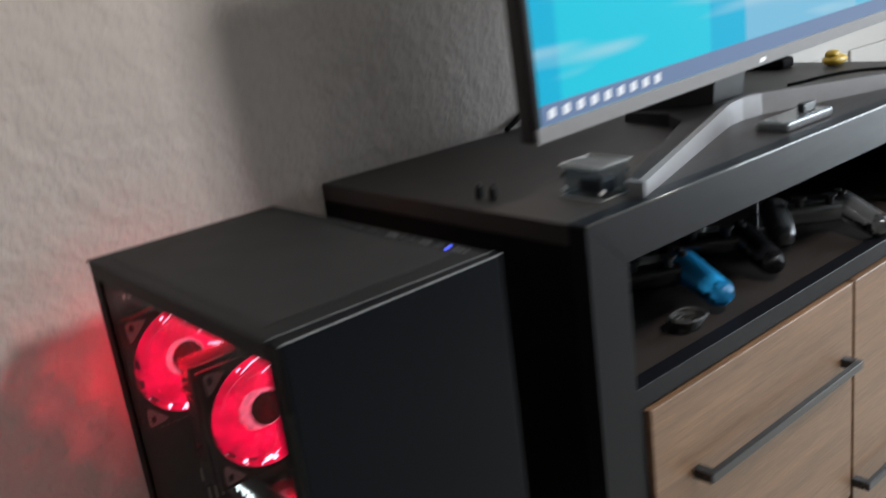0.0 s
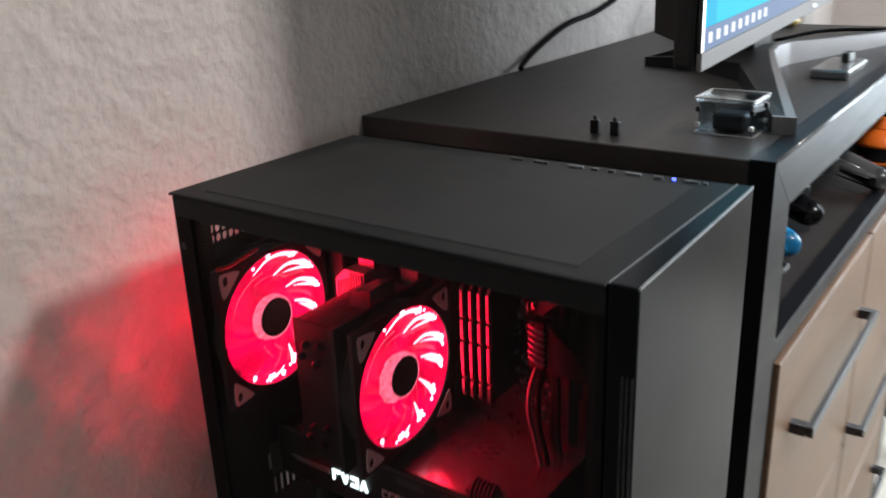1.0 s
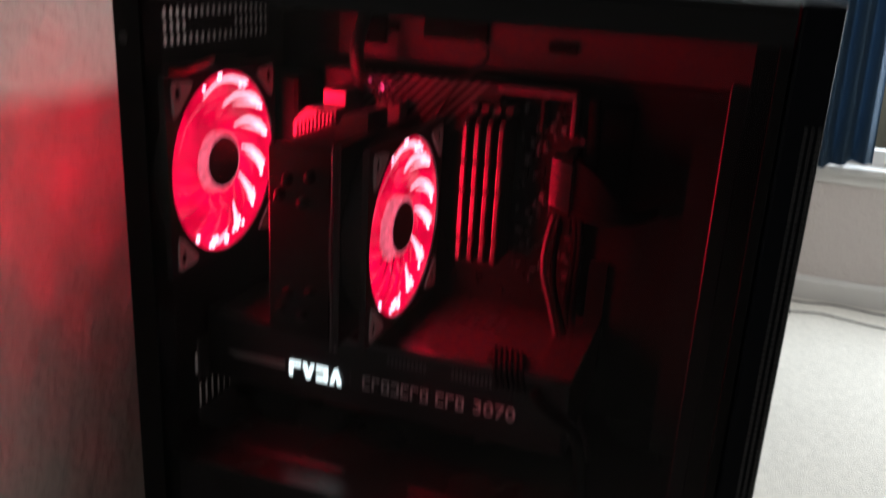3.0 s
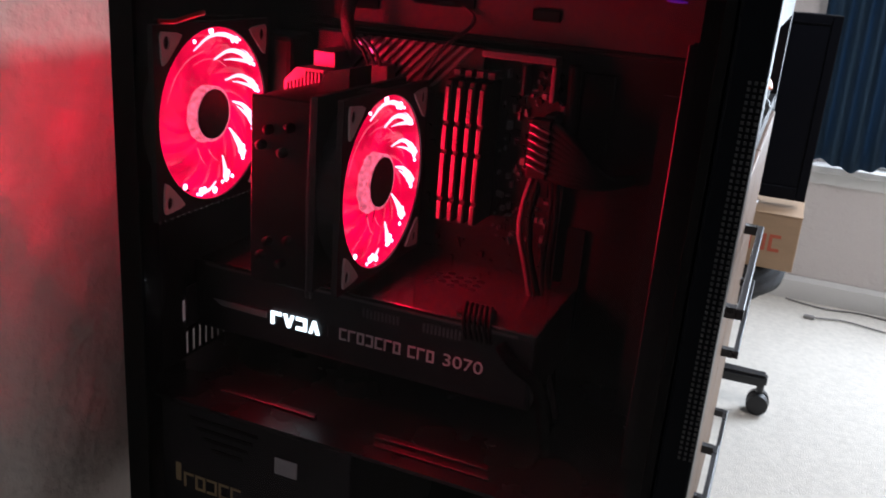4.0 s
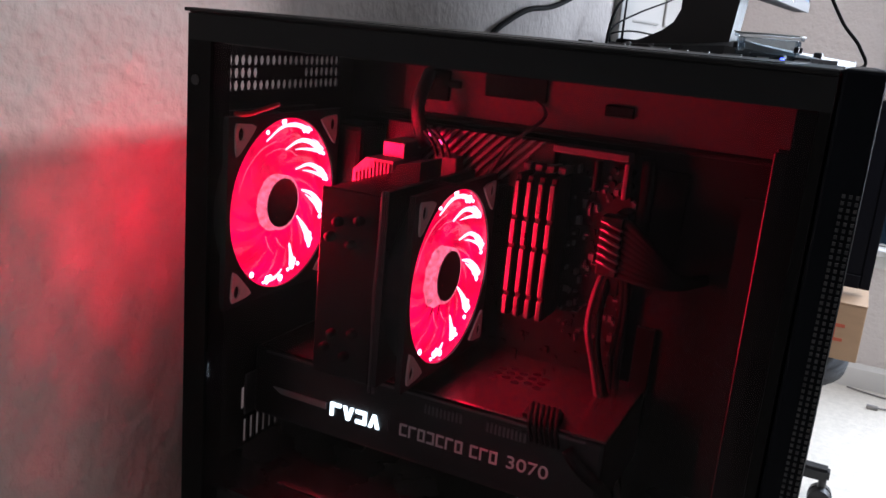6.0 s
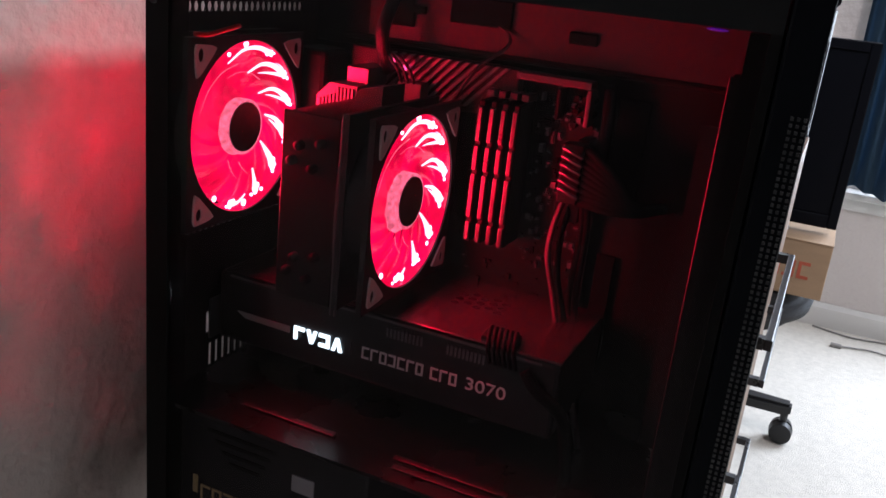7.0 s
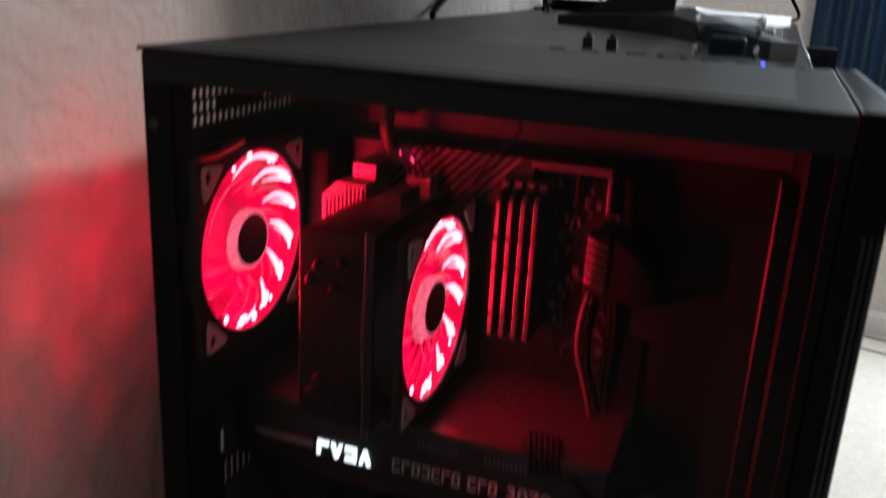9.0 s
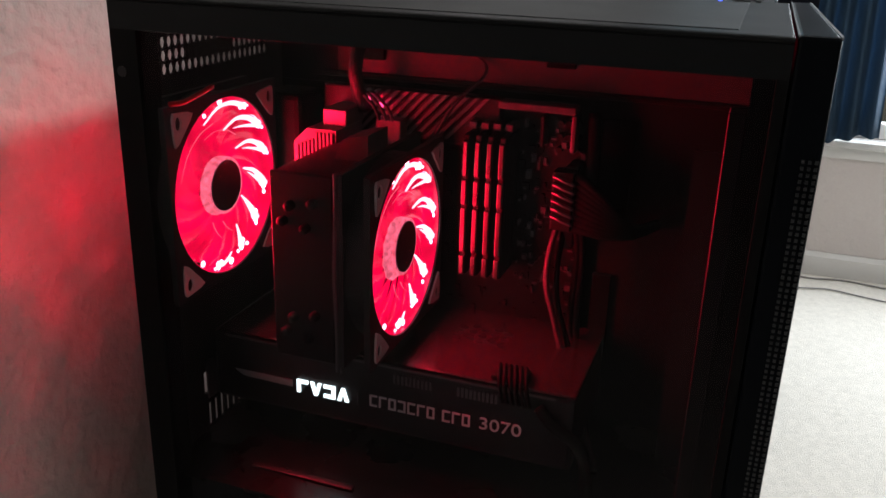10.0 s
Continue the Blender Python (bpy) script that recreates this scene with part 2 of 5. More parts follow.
def screen_material():
    m = bpy.data.materials.new("lit_screen")
    m.use_nodes = True
    t = m.node_tree
    n, link = t.nodes, t.links.new
    b = n["Principled BSDF"]
    b.inputs["Base Color"].default_value, b.inputs["Roughness"].default_value = (0.01, 0.01, 0.01, 1), 0.55
    b.inputs["Specular IOR Level"].default_value = 0.02
    co, sep = n.new("ShaderNodeTexCoord"), n.new("ShaderNodeSeparateXYZ")
    link(co.outputs["Object"], sep.inputs[0])
    bands = n.new("ShaderNodeValToRGB")
    bands.color_ramp.interpolation = "CONSTANT"
    e = bands.color_ramp.elements
    cyan, sky_blue, pale = (0.0, 0.54, 0.86, 1), (0.01, 0.70, 0.92, 1), (0.22, 0.60, 0.86, 1)
    e[0].position, e[0].color = 0.0, cyan
    e[1].position, e[1].color = 0.05, sky_blue
    for p, c in ((0.36, cyan), (0.45, pale), (0.80, cyan)):
        q = e.new(p)
        q.color = c
    mr = n.new("ShaderNodeMapRange")
    mr.inputs[1].default_value, mr.inputs[2].default_value = -0.43, 0.43
    link(sep.outputs[0], mr.inputs[0])
    link(mr.outputs[0], bands.inputs[0])
    nz, mp = n.new("ShaderNodeTexNoise"), n.new("ShaderNodeMapping")
    mp.inputs["Scale"].default_value = (1.5, 1, 14)
    nz.inputs["Scale"].default_value = 1.6
    link(co.outputs["Object"], mp.inputs[0])
    link(mp.outputs[0], nz.inputs["Vector"])
    rr = n.new("ShaderNodeMapRange")
    rr.inputs[1].default_value, rr.inputs[2].default_value = 0.56, 0.78
    link(nz.outputs[0], rr.inputs[0])
    mx = n.new("ShaderNodeMix")
    mx.data_type = "RGBA"
    link(rr.outputs[0], mx.inputs[0])
    link(bands.outputs[0], mx.inputs[6])
    mx.inputs[7].default_value = (0.60, 0.85, 0.95, 1)
    link(mx.outputs[2], b.inputs["Emission Color"])
    b.inputs["Emission Strength"].default_value = 0.74
    return m


SCREEN = screen_material()
bt = BLADE.node_tree
bn, bco, bmr = bt.nodes.new("ShaderNodeTexNoise"), bt.nodes.new("ShaderNodeTexCoord"), bt.nodes.new("ShaderNodeMapRange")
bn.inputs["Scale"].default_value, bn.inputs["Detail"].default_value = 38, 5
bmr.inputs[1].default_value, bmr.inputs[2].default_value, bmr.inputs[3].default_value, bmr.inputs[4].default_value = 0.34, 0.66, 0.8, 2.2
bt.links.new(bco.outputs["Object"], bn.inputs["Vector"])
bt.links.new(bn.outputs[0], bmr.inputs[0])
bt.links.new(bmr.outputs[0], bt.nodes["Principled BSDF"].inputs["Emission Strength"])
rt = RING.node_tree
rn, rco, rmr = rt.nodes.new("ShaderNodeTexNoise"), rt.nodes.new("ShaderNodeTexCoord"), rt.nodes.new("ShaderNodeMapRange")
rn.inputs["Scale"].default_value, rn.inputs["Detail"].default_value = 260, 4
rmr.inputs[1].default_value, rmr.inputs[2].default_value, rmr.inputs[3].default_value, rmr.inputs[4].default_value = 0.35, 0.66, 0.7, 1.7
rt.links.new(rco.outputs["Object"], rn.inputs["Vector"])
rt.links.new(rn.outputs[0], rmr.inputs[0])
rt.links.new(rmr.outputs[0], rt.nodes["Principled BSDF"].inputs["Emission Strength"])

# ---- mesh helpers ----


def box(bm, x0, x1, y0, y1, z0, z1, bev=0.0, seg=2):
    g = bmesh.ops.create_cube(bm, size=1.0, matrix=Matrix.LocRotScale(((x0 + x1) / 2, (y0 + y1) / 2, (z0 + z1) / 2), None, (abs(x1 - x0), abs(y1 - y0), abs(z1 - z0))))
    if bev:
        es = list({e for v in g["verts"] for e in v.link_edges})
        bmesh.ops.bevel(bm, geom=es, offset=bev, segments=seg, affect="EDGES", profile=0.5)
    return bm


def cyl(bm, a, b, r0, r1=None, n=20):
    a, b = Vector(a), Vector(b)
    d = b - a
    m = Matrix.Translation((a + b) / 2) @ d.to_track_quat("Z", "Y").to_matrix().to_4x4()
    bmesh.ops.create_cone(bm, cap_ends=True, segments=n, radius1=r0, radius2=r0 if r1 is None else r1, depth=d.length, matrix=m)
    return bm


def ball(bm, at, size, u=14, v=10):
    bmesh.ops.create_uvsphere(bm, u_segments=u, v_segments=v, radius=1.0, matrix=Matrix.LocRotScale(at, None, size))
    return bm


def tube(bm, pts, r, n=8, steps=8, thin=1.0):
    """A round cable through the points, smoothed; thin: its far end's share of the radius."""
    r_start = r
    p = [Vector(q) for q in pts]
    p = [p[0] * 2 - p[1]] + p + [p[-1] * 2 - p[-2]]
    line = []
    for i in range(1, len(p) - 2):
        for k in range(steps):
            s = k / steps
            a, b, c, d = p[i - 1], p[i], p[i + 1], p[i + 2]
            line.append(0.5 * (2 * b + (c - a) * s + (2 * a - 5 * b + 4 * c - d) * s * s + (3 * b - a - 3 * c + d) * s ** 3))
    line.append(p[-2])
    last, side = None, Vector((0.31, 0.52, 0.8))
    for i, q in enumerate(line):
        t = (line[min(i + 1, len(line) - 1)] - line[max(i - 1, 0)]).normalized()
        u = t.cross(side).normalized()
        w = t.cross(u)
        r = r_start * (1 + (thin - 1) * i / (len(line) - 1))
        ring = [bm.verts.new(q + r * (math.cos(2 * math.pi * k / n) * u + math.sin(2 * math.pi * k / n) * w)) for k in range(n)]
        if last:
            for k in range(n):
                bm.faces.new((last[k], last[(k + 1) % n], ring[(k + 1) % n], ring[k]))
        else:
            bm.faces.new(ring[::-1])
        last = ring
    bm.faces.new(last)
    return bm


def prism(bm, poly, axis, lo, hi):
    """A flat polygon pushed along an axis; the two other axes are given in order."""
    def at(p, h):
        q = list(p)
        q.insert(axis, h)
        return q
    a, b = [bm.verts.new(at(p, lo)) for p in poly], [bm.verts.new(at(p, hi)) for p in poly]
    n = len(poly)
    bm.faces.new(a)
    bm.faces.new(b[::-1])
    for i in range(n):
        bm.faces.new((a[i], b[i], b[(i + 1) % n], a[(i + 1) % n]))
    return bm


def ring_plate(bm, axis, centre, r, outer, lo, hi, n=32):
    """A plate with a hole: outer is a function of the angle that gives the outer edge."""
    def at(u, v, h):
        q = [u, v]
        q.insert(axis, h)
        return bm.verts.new(q)
    rows = []
    for k in range(n):
        a = 2 * math.pi * k / n
        c, s = math.cos(a), math.sin(a)
        ro = outer(a)
        rows.append([at(centre[0] + R * c, centre[1] + R * s, h) for R, h in ((r, lo), (ro, lo), (ro, hi), (r, hi))])
    for k in range(n):
        p, q = rows[k], rows[(k + 1) % n]
        for j in range(4):
            bm.faces.new((p[j], p[(j + 1) % 4], q[(j + 1) % 4], q[j]))
    return bm


def square_edge(h, round_to=1.0):
    return lambda a: h / max(abs(math.cos(a)), abs(math.sin(a)))


def B():
    return bmesh.new()


def glyph(bm, x0, x1, y, w, z0, z1, t, kind):
    """A plain printed shape on a face that looks towards -x: a frame of strokes with one side left open or none."""
    sides = ("blt", "lt", "rblt", "rbt")[kind % 4]
    if "l" in sides:
        box(bm, x0, x1, y - t, y, z0, z1)
    if "r" in sides:
        box(bm, x0, x1, y - w, y - w + t, z0, z1)
    for side, a in (("t", z1 - t), ("b", z0)):
        if side in sides:
            box(bm, x0, x1, y - w + (t if "r" in sides else 0), y - (t if "l" in sides else 0), a, a + t)
    return bm


def part(name, bm, mat, parent, label="", smooth=False):
    """Links a bmesh, given in world metres, as one mesh object under a thing or a part."""
    root = parent
    while root and root.parent:
        root = root.parent
    if root:
        bmesh.ops.translate(bm, vec=-root.location, verts=bm.verts)
    bmesh.ops.recalc_face_normals(bm, faces=bm.faces)
    me = bpy.data.meshes.new(name)
    bm.to_mesh(me)
    bm.free()
    me.materials.append(mat)
    if smooth:
        for f in me.polygons:
            f.use_smooth = True
    ob = new(name, me)
    if parent:
        ob.parent = parent
    if label:
        tagged(ob, label)
    return ob


def thing(name, at, label, category, group="", kind=""):
    ob = new(name)
    ob.location = at
    ob.empty_display_size = 0.05
    return tagged(ob, label, category, group, kind)


def single(name, bm, mat, label, category="", kind="", smooth=False, group=""):
    """A thing of one mesh, its origin at its base."""
    vs = [v.co for v in bm.verts]
    base = Vector((sum(v.x for v in vs) / len(vs), sum(v.y for v in vs) / len(vs), min(v.z for v in vs)))
    bmesh.ops.translate(bm, vec=-base, verts=bm.verts)
    ob = part(name, bm, mat, None, label, smooth)
    ob.location = base
    return tagged(ob, label, category, group, kind)


# ---- the room ----
WY, EX, WX, SY, H = 0.102, 2.56, -5.5, -7.5, 2.5
single("floor", box(B(), WX - 0.1, EX + 0.1, SY - 0.1, WY + 0.1, -0.06, 0.0), CARPET, "light beige cut-pile carpet floor", "floor", "structure")
single("ceiling", box(B(), WX - 0.1, EX + 0.1, SY - 0.1, WY + 0.1, H, H + 0.08), CEIL, "white textured ceiling", "ceiling", "structure")
bm = B()
box(bm, WX - 0.1, 1.36, WY, WY + 0.1, 0, H)
box(bm, 2.16, EX + 0.1, WY, WY + 0.1, 0, H)
box(bm, 1.36, 2.16, WY, WY + 0.1, 2.05, H)
single("wall_north", bm, WALL, "warm grey wall with orange-peel texture", "wall", "structure")
W0, W1, WZ0, WZ1 = -1.9, -0.47, 0.459, 1.95
bm = B()
box(bm, EX, EX + 0.1, SY - 0.1, W0, 0, H)
box(bm, EX, EX + 0.1, W1, WY, 0, H)
box(bm, EX, EX + 0.1, W0, W1, 0, WZ0)
box(bm, EX, EX + 0.1, W0, W1, WZ1, H)
single("wall_east", bm, WALL, "warm grey wall under and beside the window", "wall", "structure")
single("wall_west", box(B(), WX - 0.1, WX, SY, WY, 0, H), WALL, "plain warm grey wall", "wall", "structure")
bm = B()
box(bm, WX - 0.1, EX, SY - 0.1, SY, 0, H)
single("wall_south", bm, WALL, "plain warm grey wall facing the dresser", "wall", "structure")
bm = B()
prism(bm, [(EX - 0.014, 0.0), (EX, 0.0), (EX, 0.079), (EX - 0.006, 0.079), (EX - 0.014, 0.064)], 1, SY, WY)
single("baseboard", bm, WHITE, "white painted baseboard along the wall", "baseboard", "structure")


def window(name, lab, fixed, a0, a1, z0, z1, along_y, sill_in):
    """A window in a wall: frame, meeting rail, panes and sill."""
    at = (fixed, (a0 + a1) / 2, z0) if along_y else ((a0 + a1) / 2, fixed, z0)
    w = thing(name, at, lab, "window", kind="structure")

    def put(bm, u0, u1, d0, d1, v0, v1, bev=0.0):
        return box(bm, d0, d1, u0, u1, v0, v1, bev) if along_y else box(bm, u0, u1, d0, d1, v0, v1, bev)
    s = 1 if along_y else -1
    d0, d1 = fixed + s * 0.03, fixed + s * 0.075
    bm = B()
    for u0, u1, v0, v1 in ((a0, a0 + 0.045, z0, z1), (a1 - 0.045, a1, z0, z1), (a0 + 0.045, a1 - 0.045, z0, z0 + 0.05), (a0 + 0.045, a1 - 0.045, z1 - 0.05, z1)):
        put(bm, u0, u1, min(d0, d1), max(d0, d1), v0, v1, 0.004)
    part("window_frame", bm, WHITE, w)
    mid = (z0 + z1) / 2
    part("meeting_rail", put(B(), a0 + 0.045, a1 - 0.045, min(d0, d1), max(d0, d1), mid - 0.022, mid + 0.022, 0.003), WHITE, w)
    for v0, v1 in ((z0 + 0.05, mid - 0.022), (mid + 0.022, z1 - 0.05)):
        p = part("pane", put(B(), a0 + 0.045, a1 - 0.045, fixed + s * 0.05 - 0.002, fixed + s * 0.05 + 0.002, v0, v1), GLASS, w, "clear glass pane")
        p.visible_shadow = False
    e0, e1 = sorted((fixed - s * sill_in, fixed + s * 0.03))
    part("window_sill", put(B(), a0 - 0.06, a1 + 0.06, e0, e1, z0 - 0.022, z0, 0.004), WHITE, w)
    e0, e1 = sorted((fixed - s * 0.016, fixed - s * 0.0))
    part("apron", put(B(), a0 - 0.05, a1 + 0.05, e0, e1, z0 - 0.062, z0 - 0.024, 0.003), WHITE, w)
    return w


window("window_1", "white-framed window behind a navy curtain", EX, W0, W1, WZ0, WZ1, True, 0.045)
lamp = thing("ceiling_light", (0.64, -0.98, H), "hanging ceiling light with a bare round bulb", "ceiling light")
part("canopy", cyl(B(), (0.64, -0.98, H - 0.03), (0.64, -0.98, H), 0.06), WHITE, lamp)
part("rod", cyl(B(), (0.64, -0.98, 2.03), (0.64, -0.98, H - 0.03), 0.006), SILVER, lamp)
part("socket", cyl(B(), (0.64, -0.98, 1.975), (0.64, -0.98, 2.03), 0.022), WHITE, lamp)
part("bulb", ball(B(), (0.64, -0.98, 1.93), (0.03, 0.03, 0.045)), glow("lit_bulb", (1.0, 0.93, 0.87), 8.0), lamp, "lit white bulb", True)

door = thing("door_1", (1.76, WY, 0), "closed white panel door with white casing", "door", kind="structure")
bm = B()
box(bm, 1.27, 1.36, WY - 0.016, WY, 0, 2.14, 0.004)
box(bm, 2.16, 2.25, WY - 0.016, WY, 0, 2.14, 0.004)
box(bm, 1.36, 2.16, WY - 0.016, WY, 2.05, 2.14, 0.004)
part("casing", bm, DOORPAINT, door)
part("door_leaf", box(B(), 1.365, 2.155, WY + 0.02, WY + 0.06, 0.01, 2.045, 0.003), DOORPAINT, door)
for u0 in (1.46, 1.79):
    for v0, v1 in ((0.2, 0.95), (1.05, 1.9)):
        bm = B()
        box(bm, u0, u0 + 0.27, WY + 0.013, WY + 0.02, v0, v1, 0.005)
        part("raised_panel", bm, DOORPAINT, door)
part("door_knob", ball(cyl(B(), (2.09, WY + 0.02, 1.0), (2.09, WY - 0.03, 1.0), 0.01), (2.09, WY - 0.045, 1.0), (0.028, 0.022, 0.028)), SILVER, door, "silver door knob", True)

# curtain with soft pleats
bm = B()
grid = []
for i in range(73):
    u = i / 72
    row = []
    for j in range(13):
        v = j / 12
        flare = 0.85 + 0.15 * (1 - v)
        y = -0.395 - 0.30 * u * flare - 0.02 * (1 - v)
        d = 0.022 * math.sin(u * 2 * math.pi * 5.3) + 0.008 * math.sin(u * 31 + 1.7 * (1 - v))
        row.append(bm.verts.new((EX - 0.085 + d * (0.6 + 0.4 * (1 - v)), y, 0.474 + 0.012 * math.sin(u * 9) * (1 - v) + 1.63 * v)))
    grid.append(row)
for i in range(72):
    for j in range(12):
        bm.faces.new((grid[i][j], grid[i + 1][j], grid[i + 1][j + 1], grid[i][j + 1]))
bmesh.ops.solidify(bm, geom=bm.faces[:], thickness=0.002)
curtain = thing("curtain", (EX - 0.085, -0.55, 0.45), "navy blue pleated curtain hanging before the window", "curtain")
part("cloth", bm, CLOTH, curtain, smooth=True)
rod = thing("curtain_rod", (EX - 0.085, -1.15, 2.11), "dark metal curtain rod above the window", "curtain rod")
part("rod", cyl(B(), (EX - 0.085, -2.05, 2.115), (EX - 0.085, -0.33, 2.115), 0.011), HANDLE, rod, smooth=True)
for y in (-2.0, -0.38):
    part("bracket", box(B(), EX - 0.09, EX, y - 0.008, y + 0.008, 2.105, 2.125), HANDLE, rod)

# ---- side table under the computer ----
ZB = 0.556
table = thing("side_table", (0.104, -0.15, 0), "small brown wooden side table under the computer", "side table")
part("tabletop", box(B(), 0.005, 0.225, -0.345, 0.06, ZB - 0.03, ZB, 0.004), WOOD, table)
for x in (0.012, 0.185):
    for y in (-0.335, 0.02):
        part("leg", box(B(), x, x + 0.03, y, y + 0.03, 0, ZB - 0.03, 0.003), WOOD, table)

# ---- the computer ----
CX, CF, ZT = 0.208, -0.366, 1.008
pc = thing("desktop_computer", (CX / 2, CF / 2, ZB), "black tower computer with red-lit fans behind a tinted glass side", "computer")
bm = B()
box(bm, 0.0, CX, -0.3505, 0.0, ZT - 0.004, ZT - 0.0008, 0.0012)
box(bm, -0.0016, 0.004, -0.3505, 0.0022, ZT - 0.0032, ZT - 0.0010, 0.0006, 1)
box(bm, 0.004, CX, -0.003, 0.0022, ZT - 0.0032, ZT - 0.0010, 0.0006, 1)
box(bm, 0.0, 0.006, -0.3505, 0.0, ZT - 0.019, ZT - 0.004)
box(bm, CX - 0.006, CX, -0.3505, 0.0, ZT - 0.019, ZT - 0.004)
part("top_panel", bm, CASE, pc)
bm = B()
box(bm, 0.014, CX - 0.018, -0.327, -0.022, ZT - 0.0008, ZT - 0.0004)
part("dust_filter", bm, TOPMESH, pc, "fine black mesh dust filter")
io = [(-0.309, 0.0024, BLUELED, "power_led", 0.0014), (-0.322, 0.011, EDGE, "power_button", 0.0016), (-0.332, 0.003, EDGE, "reset_button", 0.002), (-0.297, 0.007, EDGE, "reset_button", 0.0014), (-0.278, 0.012, EDGE, "usb_port", 0.0022),
      (-0.261, 0.005, DOTS, "audio_port", 0.0034), (-0.247, 0.005, DOTS, "audio_port", 0.0034), (-0.231, 0.013, EDGE, "usb_port", 0.0022), (-0.201, 0.012, DOTS, "usb_port", 0.0036), (-0.179, 0.010, DOTS, "usb_port", 0.0036)]
for y, l, m, nm, w in io:
    part(nm, box(B(), 0.1985 - w / 2, 0.1985 + w / 2, y - l / 2, y + l / 2, ZT - 0.001, ZT + (0.0008 if "led" in nm else 0.0005)), m, pc)
# front panel with pale strips for its edge glints and perforated side vents; its face is a little askew


def slant(bm):
    for v in bm.verts:
        if v.co.y < -0.36:
            v.co.y += 0.0058 * v.co.x / CX - 0.0028
    return bm


bm = B()
box(bm, 0.0, CX, CF, -0.3515, ZB + 0.012, ZT, 0.0018, 2)
fp = part("front_panel", slant(bm), PANEL, pc, "smooth dark grey front panel")
part("edge_line", slant(box(B(), 0.001, CX - 0.001, CF - 0.0002, CF + 0.0010, ZT - 0.0010, ZT + 0.0002)), EDGE, fp, "thin pale strip painted as the glint on the front edge")
part("edge_line", box(B(), 0.001, CX - 0.001, -0.3520, -0.3512, ZT - 0.0006, ZT + 0.0002), EDGE, fp, "thin pale strip painted as the glint along the seam")
bm = B()
for x0, x1, front in ((-0.0006, 0.0006, -0.3670), (CX - 0.0006, CX + 0.0006, -0.3605)):
    for k in range(65):
        z = 0.955 - 0.0030 * k
        for j in range(3):
            y = front + 0.0028 * j
            box(bm, x0, x1, y - 0.0007, y + 0.0007, z - 0.0008, z + 0.0008)
tagged(part("side_vent", bm, DOTS, pc, "perforated metal strip on the front panel's edge"), kind="stuff")
# frame of the glass side and other side panel
bm = B()
box(bm, 0.0, 0.018, -0.017, 0.0, ZB + 0.012, ZT - 0.019)
box(bm, 0.0, 0.010, -0.3505, -0.3455, ZB + 0.012, ZT - 0.019)
box(bm, 0.0, 0.010, -0.3455, -0.017, ZB + 0.012, ZB + 0.024)
part("side_frame", bm, SIDEBLACK, pc)
part("glass_panel", box(B(), 0.0015, 0.0045, -0.3452, -0.0175, ZB + 0.0245, ZT - 0.0195), TINT, pc, "tinted tempered glass side panel")
part("side_panel", box(B(), CX - 0.003, CX, -0.3505, 0.0, ZB + 0.012, ZT - 0.0195), CASE, pc)
part("case_floor", box(B(), 0.0, CX - 0.0035, -0.3505, 0.0, ZB + 0.006, ZB + 0.0115), INNER, pc)
for x in (0.03, CX - 0.03):
    for y in (-0.31, -0.05):
        part("foot", cyl(B(), (x, y, ZB), (x, y, ZB + 0.0065), 0.014), BLACK, pc)
for z in (ZT - 0.012, ):
    part("thumb_screw", cyl(B(), (0.004, -0.006, z - 0.03), (-0.0006, -0.006, z - 0.03), 0.003, n=14), BLACK, pc)


def hex_strip(bm, x0, z, n, pitch, height, skip=()):
    """One row of six-sided holes in sheet metal at the back of the case."""
    y0, y1 = -0.0025, -0.001
    for k in range(n):
        cx = x0 + pitch * (k + 0.5)
        l, r, b, t = cx - pitch / 2, cx + pitch / 2, z - height / 2, z + height / 2
        if k in skip:
            box(bm, l, r, y0, y1, b, t)
            continue
        outer = [(r, z), (r, t), (cx, t), (l, t), (l, z), (l, b), (cx, b), (r, b)]
        inner = []
        for (u, w) in outer:
            a = math.atan2(w - z, u - cx)
            inner.append((cx + 0.0029 * math.cos(a), z + 0.0035 * math.sin(a)))
        for j in range(8):
            a, c, d, e = outer[j], outer[(j + 1) % 8], inner[(j + 1) % 8], inner[j]
            prism(bm, [a, c, d, e], 1, y0, y1)


F1, F2, FR = (0.0655, 0.8855), (0.0855, 0.8543), 0.0572
bm = B()
y0, y1 = -0.0025, -0.001
for k, zz in enumerate((0.977, 0.969, 0.961)):
    hex_strip(bm, 0.020, zz, 22, 0.0064, 0.008, range(7, 15) if k == 1 else ())
hex_strip(bm, 0.0180, 0.82125, 23, 0.0064, 0.0065, [k for k in range(23) if k != 2])
hex_strip(bm, 0.0140, 0.8145, 23, 0.0064, 0.007, (0, 1, 21, 22))
for u0, u1, v0, v1 in ((0.003, 0.020, 0.60, 0.988), (0.1608, 0.204, 0.60, 0.988), (0.020, 0.1608, 0.981, 0.988), (0.020, 0.1608, 0.9405, 0.957), (0.020, 0.1608, 0.758, 0.811),
                      (0.1272, 0.1608, 0.8245, 0.9435), (0.020, 0.0575, 0.700, 0.758), (0.1125, 0.1608, 0.700, 0.758), (0.020, 0.1608, 0.60, 0.700), (0.0655, 0.1125, 0.722, 0.758), (0.0575, 0.0655, 0.748, 0.758), (0.0575, 0.0655, 0.722, 0.731), (0.0575, 0.1125, 0.700, 0.704)):
    box(bm, u0, u1, y0, y1, v0, v1)
for k in range(8):
    box(bm, 0.0575 + k * 0.0074, 0.0575 + k * 0.0074 + 0.0035, y0, y1, 0.704, 0.722)
